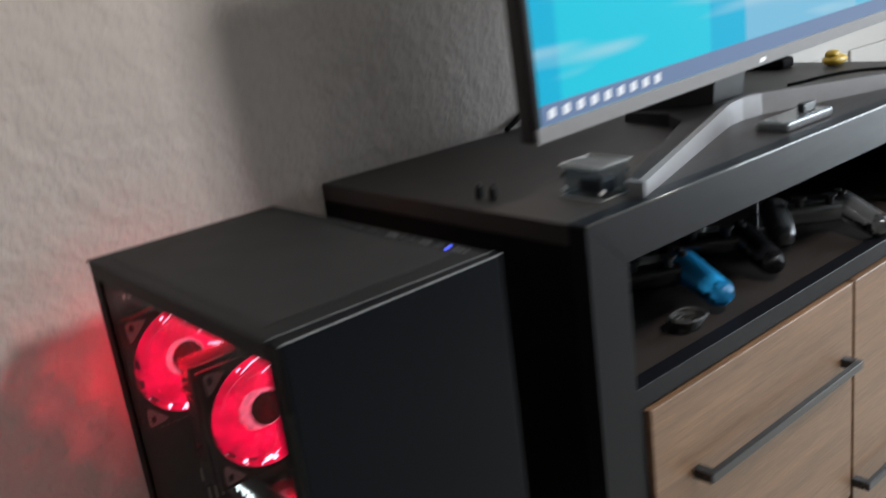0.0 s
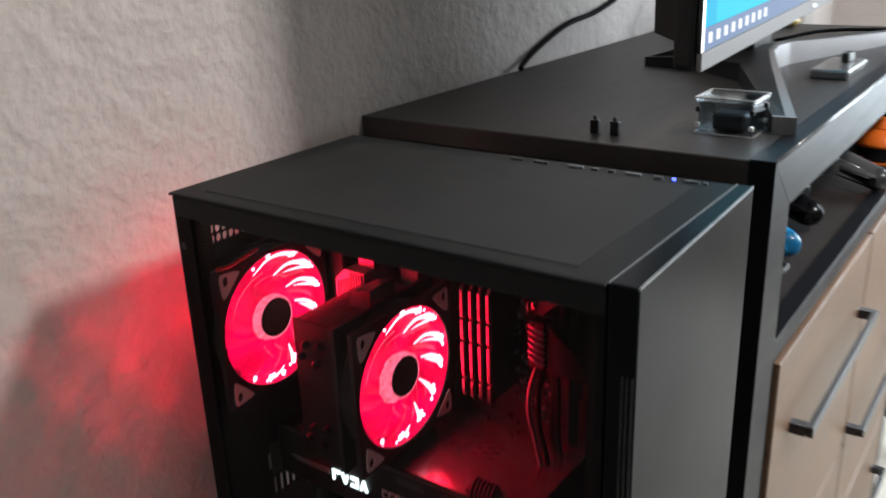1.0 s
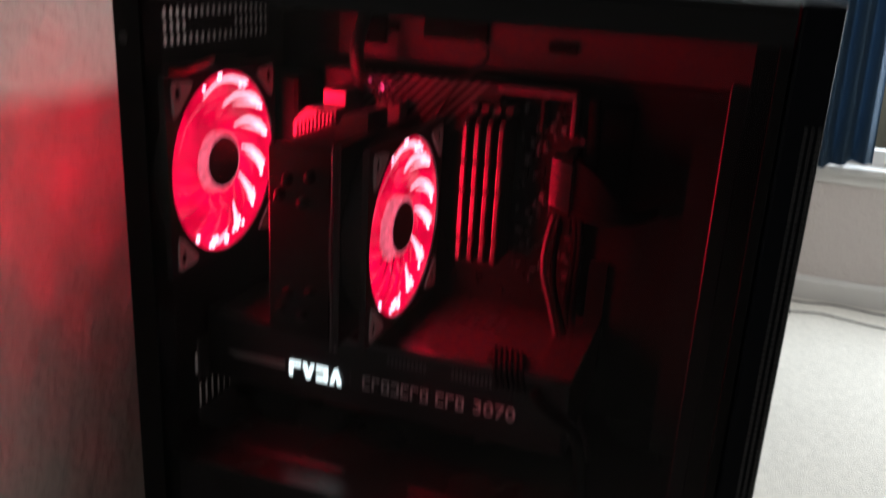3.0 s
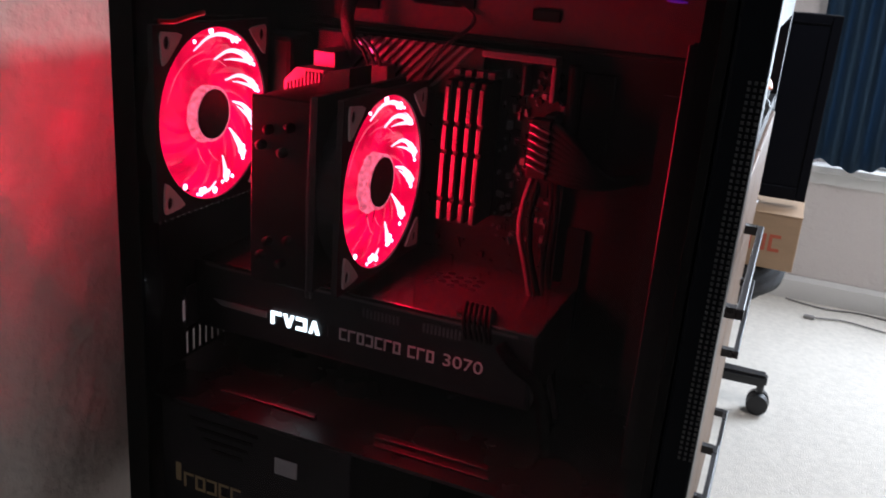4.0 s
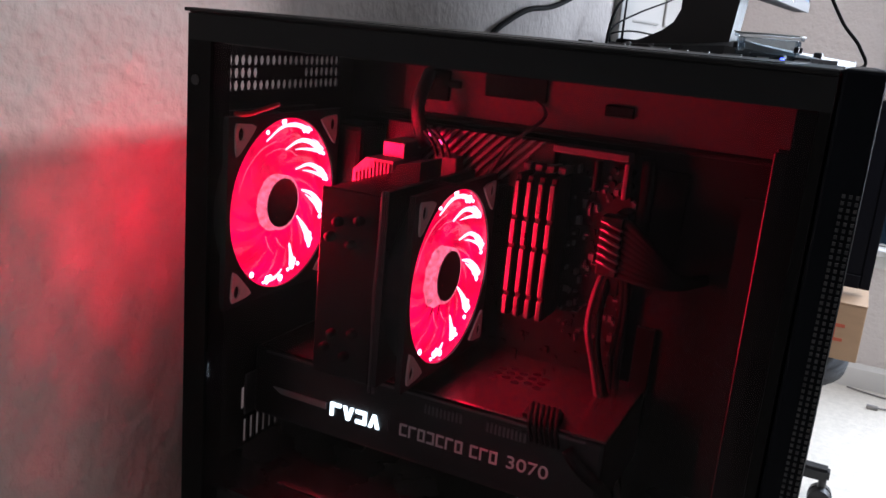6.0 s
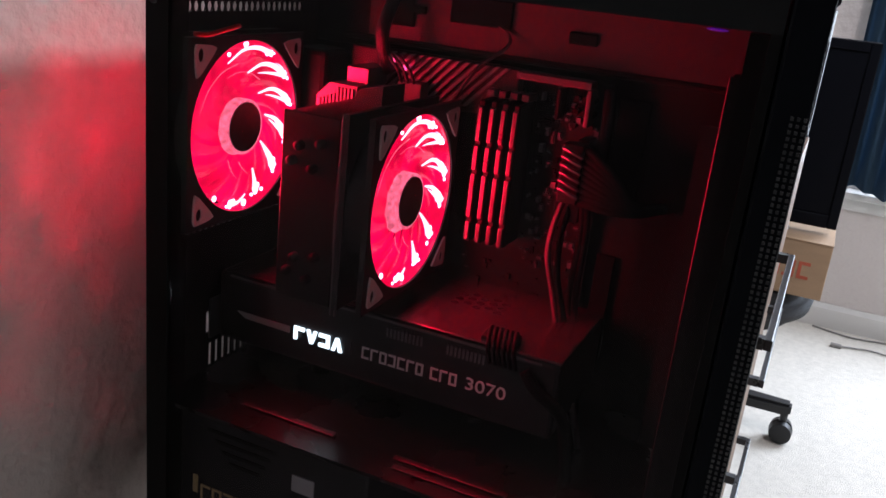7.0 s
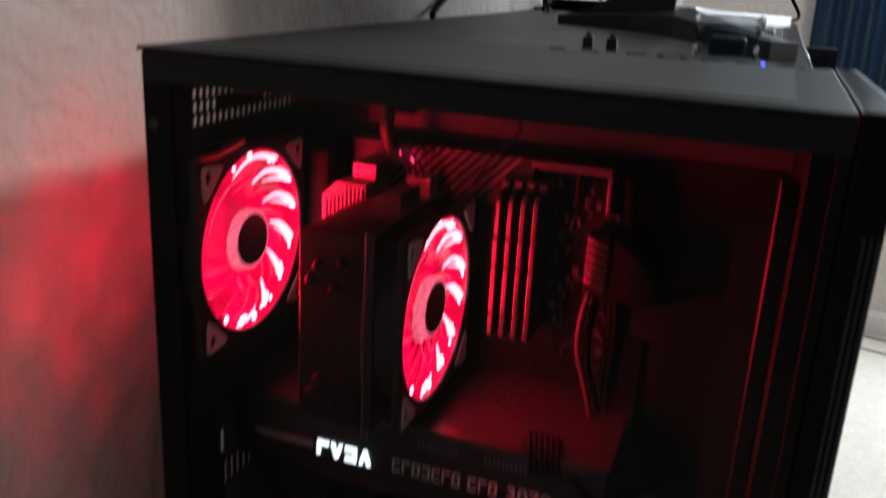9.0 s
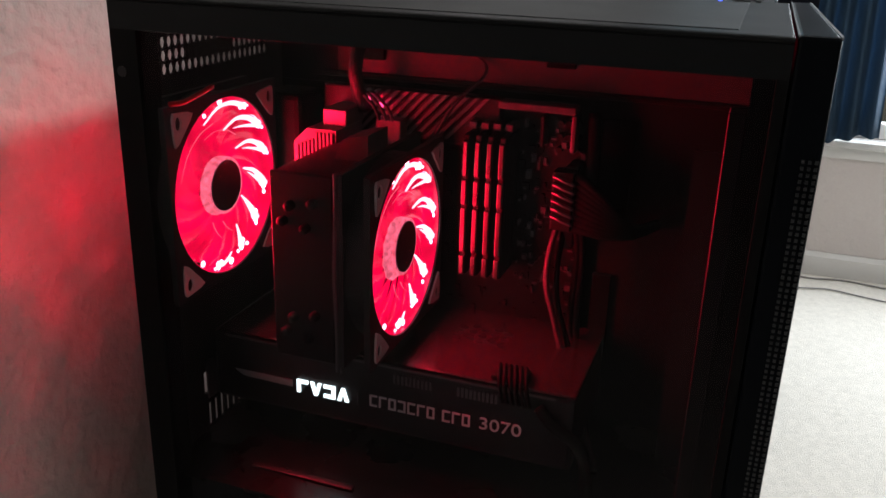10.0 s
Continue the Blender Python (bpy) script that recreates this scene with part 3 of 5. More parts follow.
ring_plate(bm, 1, F1, 0.056, square_edge(0.0612), y0 - 0.0005, y1 - 0.0005, 48)
for i in range(-10, 11):
    for j in range(-11, 12):
        u, w = F1[0] + 0.0058 * (i + 0.5 * (j % 2)), F1[1] + 0.0050 * j
        if math.hypot(u - F1[0], w - F1[1]) < 0.0535:
            ring_plate(bm, 1, (u, w), 0.00195, lambda a: 0.0031, -0.0019, y1, 6)
part("rear_panel", bm, INNER, pc, "black steel rear panel with six-sided vent holes")


def holed_plate(bm, poly, hole, rx, rz, lo, hi, n=24):
    """A convex plate across y with an oval hole."""
    rows = []
    for k in range(n):
        a = 2 * math.pi * k / n
        c, s = math.cos(a), math.sin(a)
        reach = 1.0
        for (u0, w0), (u1, w1) in zip(poly, poly[1:] + poly[:1]):
            du, dw = u1 - u0, w1 - w0
            det = c * dw - s * du
            if abs(det) > 1e-9:
                t = ((u0 - hole[0]) * dw - (w0 - hole[1]) * du) / det
                if t > 0:
                    reach = min(reach, t)
        ru, rw = rx * c, rz * s
        rows.append([bm.verts.new((hole[0] + u, y, hole[1] + w)) for u, w, y in ((ru, rw, lo), (reach * c, reach * s, lo), (reach * c, reach * s, hi), (ru, rw, hi))])
    for k in range(n):
        p, q = rows[k], rows[(k + 1) % n]
        for j in range(4):
            bm.faces.new((p[j], p[(j + 1) % 4], q[(j + 1) % 4], q[j]))
    return bm


def fan(name, c, front, depth, lab, flare):
    """A square fan that shows its lit blades towards -y."""
    back = front + depth
    bm = B()
    ring_plate(bm, 1, c, FR, square_edge(0.0606), front, front + 0.004, 48)
    ring_plate(bm, 1, c, FR, lambda a: FR + 0.0026, front + 0.004, back - 0.004, 48)
    ring_plate(bm, 1, c, FR, square_edge(0.0606), back - 0.004, back, 48)
    f = part(name, bm, BLACK, pc, lab)
    for sx in (-1, 1):
        for sz in (-1, 1):
            x, z = c[0] + sx * 0.0490, c[1] + sz * 0.0502
            tri = [(x + sx * 0.0066, z + sz * 0.0040), (x + sx * 0.0050, z + sz * 0.0066), (x - sx * 0.0125, z + sz * 0.0050), (x - sx * 0.0135, z + sz * 0.0030), (x + sx * 0.0030, z - sz * 0.0135), (x + sx * 0.0058, z - sz * 0.0140)]
            part("corner_pad", holed_plate(B(), tri, (x + sx * 0.0012, z - sz * 0.0002), 0.0030, 0.0042, front - 0.0016, front - 0.0002), RUBBER, f, "grey rubber corner pad with an oval hole")
    part("hub", cyl(B(), (c[0], front + 0.002, c[1]), (c[0], back - 0.004, c[1]), 0.0165, n=36), BLACK, f, "dark fan hub", False)
    bm = B()
    ring_plate(bm, 1, c, 0.0167, lambda a: 0.0186, front + 0.0026, front + 0.0084, 40)
    part("hub_ring", bm, RING, f, "pink-lit ring round the hub")
    bm = B()
    rows = []
    for k in range(29):
        q = k / 28
        a, w = radians(95 + 165 * q), flare * math.sin(math.pi * q) ** 0.7 * (1 + 0.10 * math.sin(k * 1.3) + 0.06 * math.sin(k * 2.9)) + 0.0003
        rows.append([bm.verts.new((c[0] + r * math.cos(a), y, c[1] + r * math.sin(a))) for r, y in ((0.0187, front + 0.0040), (0.0187 + w, front + 0.0066), (0.0187 + w, front + 0.0072), (0.0187, front + 0.0046))])
    for p, q in zip(rows, rows[1:]):
        for j in range(4):
            bm.faces.new((p[j], p[(j + 1) % 4], q[(j + 1) % 4], q[j]))
    bm.faces.new(rows[0])
    bm.faces.new(rows[-1][::-1])
    part("hub_flare", bm, RING, f, "pale pink glow on the blade roots")
    bm = B()
    ring_plate(bm, 1, c, FR - 0.0010, lambda a: FR - 0.0002, front + 0.0012, back - 0.0045, 56)
    part("lit_rim_glow", bm, BLADE, f, "red-lit inner rim of the fan frame")
    n = 14
    for k in range(n):
        base = 2 * math.pi * k / n + radians(95 - 25.714 * 3)
        bm = B()
        last = None
        for j in range(8):
            s = j / 7
            r = 0.0187 + (FR - 0.0201) * s
            a0 = base + 0.75 * (1 - s) ** 1.2
            wide = 0.74
            quad = []
            for a, y in ((a0, front + 0.0086), (a0 + wide, front + 0.0134)):
                for dy in (0.0, 0.0010):
                    quad.append(bm.verts.new((c[0] + r * math.cos(a), y + dy, c[1] + r * math.sin(a))))
            if last:
                for i, jx in ((0, 2), (2, 3), (3, 1), (1, 0)):
                    bm.faces.new((last[i], last[jx], quad[jx], quad[i]))
            else:
                bm.faces.new((quad[0], quad[2], quad[3], quad[1]))
            last = quad
        bm.faces.new((last[0], last[1], last[3], last[2]))
        blade = part("blade", bm, BLADE, f, "red-lit clear fan blade", True)
    # glowing shapes: beads where the LEDs sit and tapering streaks for their light on the clear blades
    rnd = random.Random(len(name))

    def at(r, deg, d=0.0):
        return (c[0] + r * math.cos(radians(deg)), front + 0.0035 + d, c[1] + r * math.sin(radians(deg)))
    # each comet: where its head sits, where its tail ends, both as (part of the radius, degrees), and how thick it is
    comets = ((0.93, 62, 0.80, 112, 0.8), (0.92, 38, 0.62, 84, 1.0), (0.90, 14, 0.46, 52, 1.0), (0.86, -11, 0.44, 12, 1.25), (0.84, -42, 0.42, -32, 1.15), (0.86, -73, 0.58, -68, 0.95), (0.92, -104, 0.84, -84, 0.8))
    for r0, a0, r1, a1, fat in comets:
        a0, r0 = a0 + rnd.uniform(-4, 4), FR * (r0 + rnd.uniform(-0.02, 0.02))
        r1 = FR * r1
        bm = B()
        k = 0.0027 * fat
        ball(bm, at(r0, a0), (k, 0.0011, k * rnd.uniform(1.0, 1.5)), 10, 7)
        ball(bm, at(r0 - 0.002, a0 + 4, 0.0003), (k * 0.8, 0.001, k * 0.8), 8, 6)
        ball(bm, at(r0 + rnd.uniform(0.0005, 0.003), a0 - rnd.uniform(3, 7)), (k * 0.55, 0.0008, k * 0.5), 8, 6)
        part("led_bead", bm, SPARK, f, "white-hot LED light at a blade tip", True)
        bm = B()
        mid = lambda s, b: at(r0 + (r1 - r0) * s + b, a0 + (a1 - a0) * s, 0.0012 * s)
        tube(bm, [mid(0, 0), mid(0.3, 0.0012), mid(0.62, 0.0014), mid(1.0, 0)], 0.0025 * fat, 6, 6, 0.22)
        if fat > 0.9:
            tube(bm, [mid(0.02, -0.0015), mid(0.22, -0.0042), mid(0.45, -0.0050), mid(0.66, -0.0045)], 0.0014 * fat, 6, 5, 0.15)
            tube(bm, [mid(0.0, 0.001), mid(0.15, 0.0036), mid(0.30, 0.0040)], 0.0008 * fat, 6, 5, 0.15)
        part("blade_edge", bm, STREAK, f, "glowing streak for the LED light on a clear blade", True)
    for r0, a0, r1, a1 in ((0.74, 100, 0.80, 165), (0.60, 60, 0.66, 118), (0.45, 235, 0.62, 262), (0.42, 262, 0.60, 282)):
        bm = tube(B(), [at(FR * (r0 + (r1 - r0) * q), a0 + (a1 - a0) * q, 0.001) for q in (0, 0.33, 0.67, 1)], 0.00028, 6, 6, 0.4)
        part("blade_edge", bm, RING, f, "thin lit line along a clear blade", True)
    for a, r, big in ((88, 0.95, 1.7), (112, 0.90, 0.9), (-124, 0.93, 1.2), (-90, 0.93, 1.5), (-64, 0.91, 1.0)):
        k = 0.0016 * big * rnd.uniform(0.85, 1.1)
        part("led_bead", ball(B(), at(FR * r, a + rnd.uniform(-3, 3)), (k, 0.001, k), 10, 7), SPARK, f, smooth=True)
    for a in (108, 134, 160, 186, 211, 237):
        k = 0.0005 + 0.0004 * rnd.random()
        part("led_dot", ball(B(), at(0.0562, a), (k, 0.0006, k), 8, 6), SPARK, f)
    return f


fan("rear_fan", F1, -0.0275, 0.0245, "clear rear fan lit bright red", 0.0030)
fan("cooler_fan", F2, -0.1450, 0.0212, "clear cooler fan lit bright red", 0.0072)

# inner steel: tray, top lip, front wall, shroud
bm = B()
box(bm, 0.180, 0.183, -0.340, -0.003, 0.60, 0.988)
part("motherboard_tray", bm, TRAY, pc)
for y0, y1, z0, z1 in ((-0.163, -0.116, 0.9635, 0.982), (-0.225, -0.205, 0.9600, 0.9680), (-0.097, -0.083, 0.9660, 0.9715), (-0.262, -0.248, 0.74, 0.82), (-0.268, -0.246, 0.85, 0.93), (-0.088, -0.066, 0.956, 0.978)):
    bm = B()
    box(bm, 0.1758, 0.1786, y0, y1, z0, z1, 0.0009, 1)
    part("rubber_grommet", bm, SLEEVE, pc)
# paler sheet laid over the tray's top to make it look more strongly lit
part("lightened_tray_top", box(B(), 0.1788, 0.1799, -0.3355, -0.05, 0.9465, 0.986), material("lightened_tray_steel", (0.032, 0.031, 0.031), 0.5, vary=0.35, scale=20, spec=0.3), pc)
part("tray_ridge", cyl(B(), (0.179, -0.03, 0.944), (0.179, -0.33, 0.944), 0.0022, n=8), INNER, pc)
bm = B()
box(bm, 0.010, 0.18, -0.345, -0.336, 0.60, 0.988)
part("front_bulkhead", bm, SIDEBLACK, pc)
for x in (0.045, 0.062):
    part("fan_rail", box(B(), x, x + 0.0025, -0.3358, -0.327, 0.72, 0.965, 0.0006, 1), INNER, pc, "thin upright steel rail")
part("drive_bay_edge", box(B(), 0.11, 0.113, -0.3358, -0.31, 0.72, 0.93), INNER, pc)
bm = B()
box(bm, 0.0065, 0.1795, -0.3355, -0.003, 0.700, 0.7025)
part("shroud_top", bm, SHROUD, pc, "black steel cover over the power supply")
for x, y0, y1 in ((0.029, -0.130, -0.056), (0.028, -0.252, -0.174), (0.018, -0.256, -0.178)):
    part("shroud_rib", box(B(), x, x + 0.005, y0, y1, 0.7026, 0.7044, 0.0008, 2), BLACK, pc)
psu = part("power_supply", box(B(), 0.016, 0.165, -0.165, -0.004, ZB + 0.02, 0.694, 0.002), BLACK, pc, "black power supply with gold print")
for k in range(5):
    y = -0.0345 - 0.0098 * k
    part("print_bar", glyph(B(), 0.0152, 0.0159, y, 0.0082, 0.6285, 0.6400, 0.0017, k + 1), GOLDPRINT, psu, "gold printed bar")
part("sticker", box(B(), 0.0150, 0.0159, -0.126, -0.109, 0.663, 0.675), STICKER, psu, "white paper sticker")
part("badge", box(B(), 0.0150, 0.0159, -0.032, -0.028, 0.632, 0.646), GOLDPRINT, psu)
bm = B()
for k in range(4):
    box(bm, 0.0152, 0.0159, -0.095 + 0.004 * k, -0.040 - 0.006 * k, 0.684 - 0.007 * k, 0.6865 - 0.007 * k)
part("small_print", bm, TRAY, psu)

# motherboard and what is plugged into it
mb = part("motherboard", box(B(), 0.1705, 0.1725, -0.2420, -0.010, 0.704, 0.9385), PCB, pc, "black circuit board")
rnd = random.Random(5)
bm = B()
for k in range(220):
    y, z = -0.238 + 0.225 * rnd.random(), 0.78 + 0.152 * rnd.random()
    w, h, d = 0.0006 + 0.0022 * rnd.random() ** 2, 0.0006 + 0.0024 * rnd.random() ** 2, 0.0008 + 0.003 * rnd.random()
    box(bm, 0.1705 - d, 0.1704, y - w, y + w, z - h, z + h)
tagged(part("board_chips", bm, FIN, mb), kind="stuff")
bm = B()
for k in range(90):
    y, z = -0.236 + 0.042 * rnd.random(), 0.795 + 0.137 * rnd.random()
    w, h, d = 0.0005 + 0.0016 * rnd.random() ** 2, 0.0005 + 0.0030 * rnd.random() ** 2, 0.002 + 0.005 * rnd.random()
    box(bm, 0.1705 - d, 0.1704, y - w, y + w, z - h, z + h)
tagged(part("board_pins", bm, SINK, mb, "small metal pins and chips"), kind="stuff")
for k in range(9):
    y = -0.226 + 0.006 * (k % 3)
    z = 0.926 - 0.009 * (k // 3)
    part("capacitor", cyl(B(), (0.1704, y - 0.006, z), (0.164, y - 0.006, z), 0.0022, n=14), SIDEBLACK, mb)
# heat sinks: bright finned block behind the cooler, slanted ribs above it
hs = part("heat_sink", prism(B(), [(-0.078, 0.878), (-0.046, 0.878), (-0.046, 0.906), (-0.056, 0.916), (-0.078, 0.916)], 0, 0.118, 0.168), HEATBLOCK, mb, "grey aluminium heat sink lit red")
for k in range(10):
    y = -0.0485 - 0.0029 * k
    part("fin", box(B(), 0.1160, 0.1179, y - 0.0017, y, 0.880, 0.9045 + (0.0012 * k if k < 5 else 0.0095), 0.0004, 1), HEATBLOCK, hs)
part("block", box(B(), 0.130, 0.168, -0.080, -0.062, 0.9162, 0.928, 0.001), SINK, hs)
arm = part("board_armour", box(B(), 0.159, 0.1695, -0.180, -0.048, 0.905, 0.9400, 0.0015), INNER, mb, "dark cover with slanted ribs")
for k in range(13):
    y = -0.0830 - 0.0072 * k
    low = min(0.029, -0.052 - y)
    poly = [(y, 0.9392), (y - 0.0030, 0.9392), (y + low - 0.0030, 0.9392 - low * 1.03), (y + low, 0.9392 - low * 1.03)]
    part("slanted_rib", prism(B(), poly, 0, 0.1566, 0.1589), SINK, arm)
part("io_cover", box(B(), 0.130, 0.169, -0.044, -0.012, 0.83, 0.935, 0.004), SIDEBLACK, mb)
part("status_led", ball(B(), (0.152, -0.0845, 0.932), (0.0032, 0.0032, 0.0032)), REDLED, mb, "small red indicator light")
part("status_led", ball(B(), (0.152, -0.0955, 0.929), (0.0021, 0.0021, 0.0021)), REDLED, mb, "small red indicator light")
part("corner_bracket", box(B(), 0.155, 0.1695, -0.2315, -0.1790, 0.9340, 0.9392, 0.001), DOTS, mb)
part("corner_bracket", box(B(), 0.155, 0.1695, -0.2325, -0.2290, 0.9090, 0.9337, 0.001), DOTS, mb)
part("corner_bracket", box(B(), 0.157, 0.1695, -0.2110, -0.2080, 0.9110, 0.9317, 0.0008, 1), INNER, mb)
part("power_socket", box(B(), 0.150, 0.1695, -0.237, -0.229, 0.845, 0.902, 0.001), SIDEBLACK, mb)
for k in range(4):
    y = -0.1640 - 0.0083 * k
    bm = B()
    box(bm, 0.137, 0.168, y - 0.0021, y + 0.0021, 0.8195, 0.9190, 0.0008, 1)
    stick = part("memory_stick", bm, FIN, mb, "dark finned memory module")
    for z0, z1 in ((0.8205, 0.8345), (0.8370, 0.8685), (0.8710, 0.8885), (0.8910, 0.9150)):
        part("heat_spreader", box(B(), 0.1345, 0.1369, y - 0.0017, y + 0.0021, z0, z1, 0.0009, 2), SPREAD, stick)
    part("slot_clip", box(B(), 0.150, 0.168, y - 0.0028, y + 0.0028, 0.9200, 0.9250, 0.0006, 1), DOTS, mb)
# cooler tower, lying towards the glass
cool = part("cpu_cooler", box(B(), 0.036, 0.0385, -0.116, -0.0745, 0.788, 0.909, 0.0009, 1), FIN, pc, "black tower cooler with pipe ends")
for k in range(26):
    x = 0.0415 + 0.0036 * k
    part("fin", box(B(), x, x + 0.0007, -0.115, -0.0755, 0.789, 0.908), FIN, cool)
for zc in (0.812, 0.884):
    for dy, dz in ((-0.008, 0.008), (0.007, 0.005), (0.012, -0.005), (-0.003, -0.008)):
        y, z = -0.0955 + dy, zc + dz
        bm = B()
        cyl(bm, (0.0405, y, z), (0.0325, y, z), 0.0031, n=14)
        ball(bm, (0.0325, y, z), (0.0022, 0.0031, 0.0031), 12, 8)
        part("heat_pipe", bm, FIN, cool, "rounded heat pipe end", True)
for y in (-0.1185, -0.1215):
    part("fan_clip", tube(B(), [(0.034, y, 0.912), (0.032, y - 0.001, 0.885), (0.0335, y + 0.001, 0.85), (0.032, y - 0.001, 0.815), (0.034, y, 0.785)], 0.0011, 6, 5), SINK, cool, "bent wire fan clip", True)
part("cooler_side", box(B(), 0.0365, 0.15, -0.1232, -0.1165, 0.792, 0.9085, 0.002), BLACK, cool)
part("cooler_horn", prism(B(), [(-0.121, 0.909), (-0.098, 0.909), (-0.104, 0.922), (-0.121, 0.926)], 0, 0.075, 0.105), BLACK, cool)
# graphics card
GZ0, GZ1, GX, GY = 0.726, 0.7800, 0.0685, -0.262
gpu = part("graphics_card", box(B(), GX, 0.1695, GY, -0.0045, GZ0, GZ1 - 0.0022, 0.003), BLACK, pc, "long black graphics card with lit logo")
bp = part("back_plate", box(B(), GX - 0.0005, 0.1695, GY, -0.010, GZ1 - 0.002, GZ1, 0.0006, 1), PLATE, gpu, "dark metal back plate")
for i in range(5):
    for j in range(3):
        y, x = -0.168 - 0.008 * i, 0.118 + 0.009 * j + (0.0045 if i % 2 else 0)
        part("cut_out", cyl(B(), (x, y, GZ1 - 0.0001), (x, y, GZ1 + 0.0003), 0.0033, n=6), BLACK, bp)
part("edge_strip", box(B(), GX - 0.0012, GX - 0.0002, -0.250, -0.0155, 0.7752, 0.7768), SINK, gpu, "thin grey edge line")
part("accent_strip", prism(B(), [(-0.022, 0.7510), (-0.067, 0.7510), (-0.067, 0.7462), (-0.029, 0.7470)], 0, GX - 0.0012, GX - 0.0002), LIGHTSINK, gpu, "silver accent strip")
for y0, n in ((-0.142, 10), (-0.186, 10)):
    for k in range(n):
        y = y0 - 0.0028 * k
        part("grille_bar", box(B(), GX - 0.0008, GX - 0.0001, y - 0.0015, y, 0.7645, 0.7710), SINK, gpu)
# lit logo: four plain leaning shapes
LZ0, LZ1 = 0.7432, 0.7528
for k in range(4):
    y = -0.0708 - 0.0102 * k
    w = 0.0084
    if k % 2:
        # a bent stroke, pointing down and then up
        tip, end = (LZ0, LZ1) if k == 1 else (LZ1, LZ0)
        s = 0.0028 if k == 1 else -0.0028
        poly = [(y, end), (y - 0.0026, end), (y - w / 2, tip + s * 1.15), (y - w + 0.0026, end), (y - w, end), (y - w / 2 - 0.0012, tip), (y - w / 2 + 0.0012, tip)]
        bm = prism(B(), poly, 0, GX - 0.0016, GX - 0.0002)
    else:
        bm = glyph(B(), GX - 0.0016, GX - 0.0002, y, w, LZ0, LZ1, 0.0024, 1 if k == 0 else 3)
    part("logo_block", bm, LOGO, gpu, "white backlit shape of the logo")
part("logo_divider", box(B(), GX - 0.0009, GX - 0.0002, -0.1165, -0.1159, 0.7440, 0.7525), SINK, gpu)
for y, letters, wide in ((-0.1250, 7, 0.0068), (-0.1765, 3, 0.0068)):
    for k in range(letters):
        part("print_bar", glyph(B(), GX - 0.0008, GX - 0.0001, y - wide * k, wide - 0.0014, 0.7440, 0.7525, 0.0013, k), GREYPRINT, gpu, "grey printed bar")


def number(text, y0, y1, z0, z1, x0, x1):
    """Upright figures on a face that looks towards -x, as a bmesh."""
    data = bpy.data.curves.new("figures", "FONT")
    data.body, data.extrude = text, 0.1
    ob = new("figures", data)
    me = bpy.data.meshes.new_from_object(ob.evaluated_get(bpy.context.evaluated_depsgraph_get()))
    bpy.data.objects.remove(ob)
    bm = B()
    bm.from_mesh(me)
    lo = [min(v.co[i] for v in bm.verts) for i in range(3)]
    hi = [max(v.co[i] for v in bm.verts) for i in range(3)]
    for v in bm.verts:
        u, w, d = [(v.co[i] - lo[i]) / (hi[i] - lo[i]) for i in range(3)]
        v.co = (x1 + (x0 - x1) * d, y0 + (y1 - y0) * u, z0 + (z1 - z0) * w)
    return bm


part("printed_number", number("3070", -0.2020, -0.2295, 0.7445, 0.7530, GX - 0.0008, GX - 0.0001), GREYPRINT, gpu, "grey printed number")
plug = part("power_plug", box(B(), 0.070, 0.086, -0.230, -0.207, GZ1, GZ1 + 0.004, 0.0015), SIDEBLACK, gpu)
for k in range(6):
    y = -0.2090 - 0.0035 * k
    part("cable", tube(B(), [(0.086, y, GZ1 + 0.004), (0.080, y - 0.001, GZ1 + 0.0055), (0.073, y - 0.003, GZ1 + 0.0048), (0.0668, y - 0.005, GZ1 - 0.001), (0.0660, y - 0.008, GZ1 - 0.012)], 0.0013, 7, 5), CORD, plug, smooth=True)
part("cable", tube(B(), [(0.0655, -0.240, GZ1 - 0.010), (0.064, -0.250, GZ1 - 0.02), (0.066, -0.268, GZ1 - 0.035), (0.072, -0.275, 0.7032)], 0.004, 8, 6), SLEEVE, plug, smooth=True)
part("card_bracket", box(B(), 0.060, 0.168, -0.0044, -0.0027, 0.727, 0.7575), SINK, gpu)
# cables and main power plug
mp = part("main_plug", box(B(), 0.140, 0.152, -0.2365, -0.2225, 0.860, 0.900, 0.001), SIDEBLACK, pc)
for k in range(6):
    z = 0.8680 + 0.0054 * k
    part("plug_rib", tube(B(), [(0.1395, -0.2228, z + 0.0015), (0.1378, -0.2265, z + 0.0012), (0.1372, -0.231, z - 0.0004), (0.1392, -0.2375, z - 0.0030)], 0.0011, 6, 4), SINK, mp, smooth=True)
for k in range(9):
    z = 0.8600 + 0.0042 * k
    part("cable", tube(B(), [(0.150, -0.235, z), (0.143, -0.241, z + 0.002), (0.141, -0.256, z + 0.001 - 0.0012 * k), (0.150, -0.274, z - 0.0035 * k), (0.178, -0.288, z - 0.004 * k)], 0.0032, 7, 5), SLEEVE, mp, smooth=True)
for k in range(2):
    part("cable", tube(B(), [(0.150, -0.238 - 0.003 * k, 0.866), (0.146, -0.242 - 0.003 * k, 0.84), (0.150, -0.240 - 0.004 * k, 0.79), (0.158, -0.246 - 0.004 * k, 0.74), (0.165, -0.25 - 0.004 * k, 0.7032)], 0.0026, 7, 6), SLEEVE, mp, smooth=True)
part("cable", tube(B(), [(0.165, -0.242, 0.935), (0.158, -0.245, 0.91), (0.150, -0.246, 0.885), (0.146, -0.244, 0.86)], 0.0045, 8, 6), SLEEVE, mp, smooth=True)
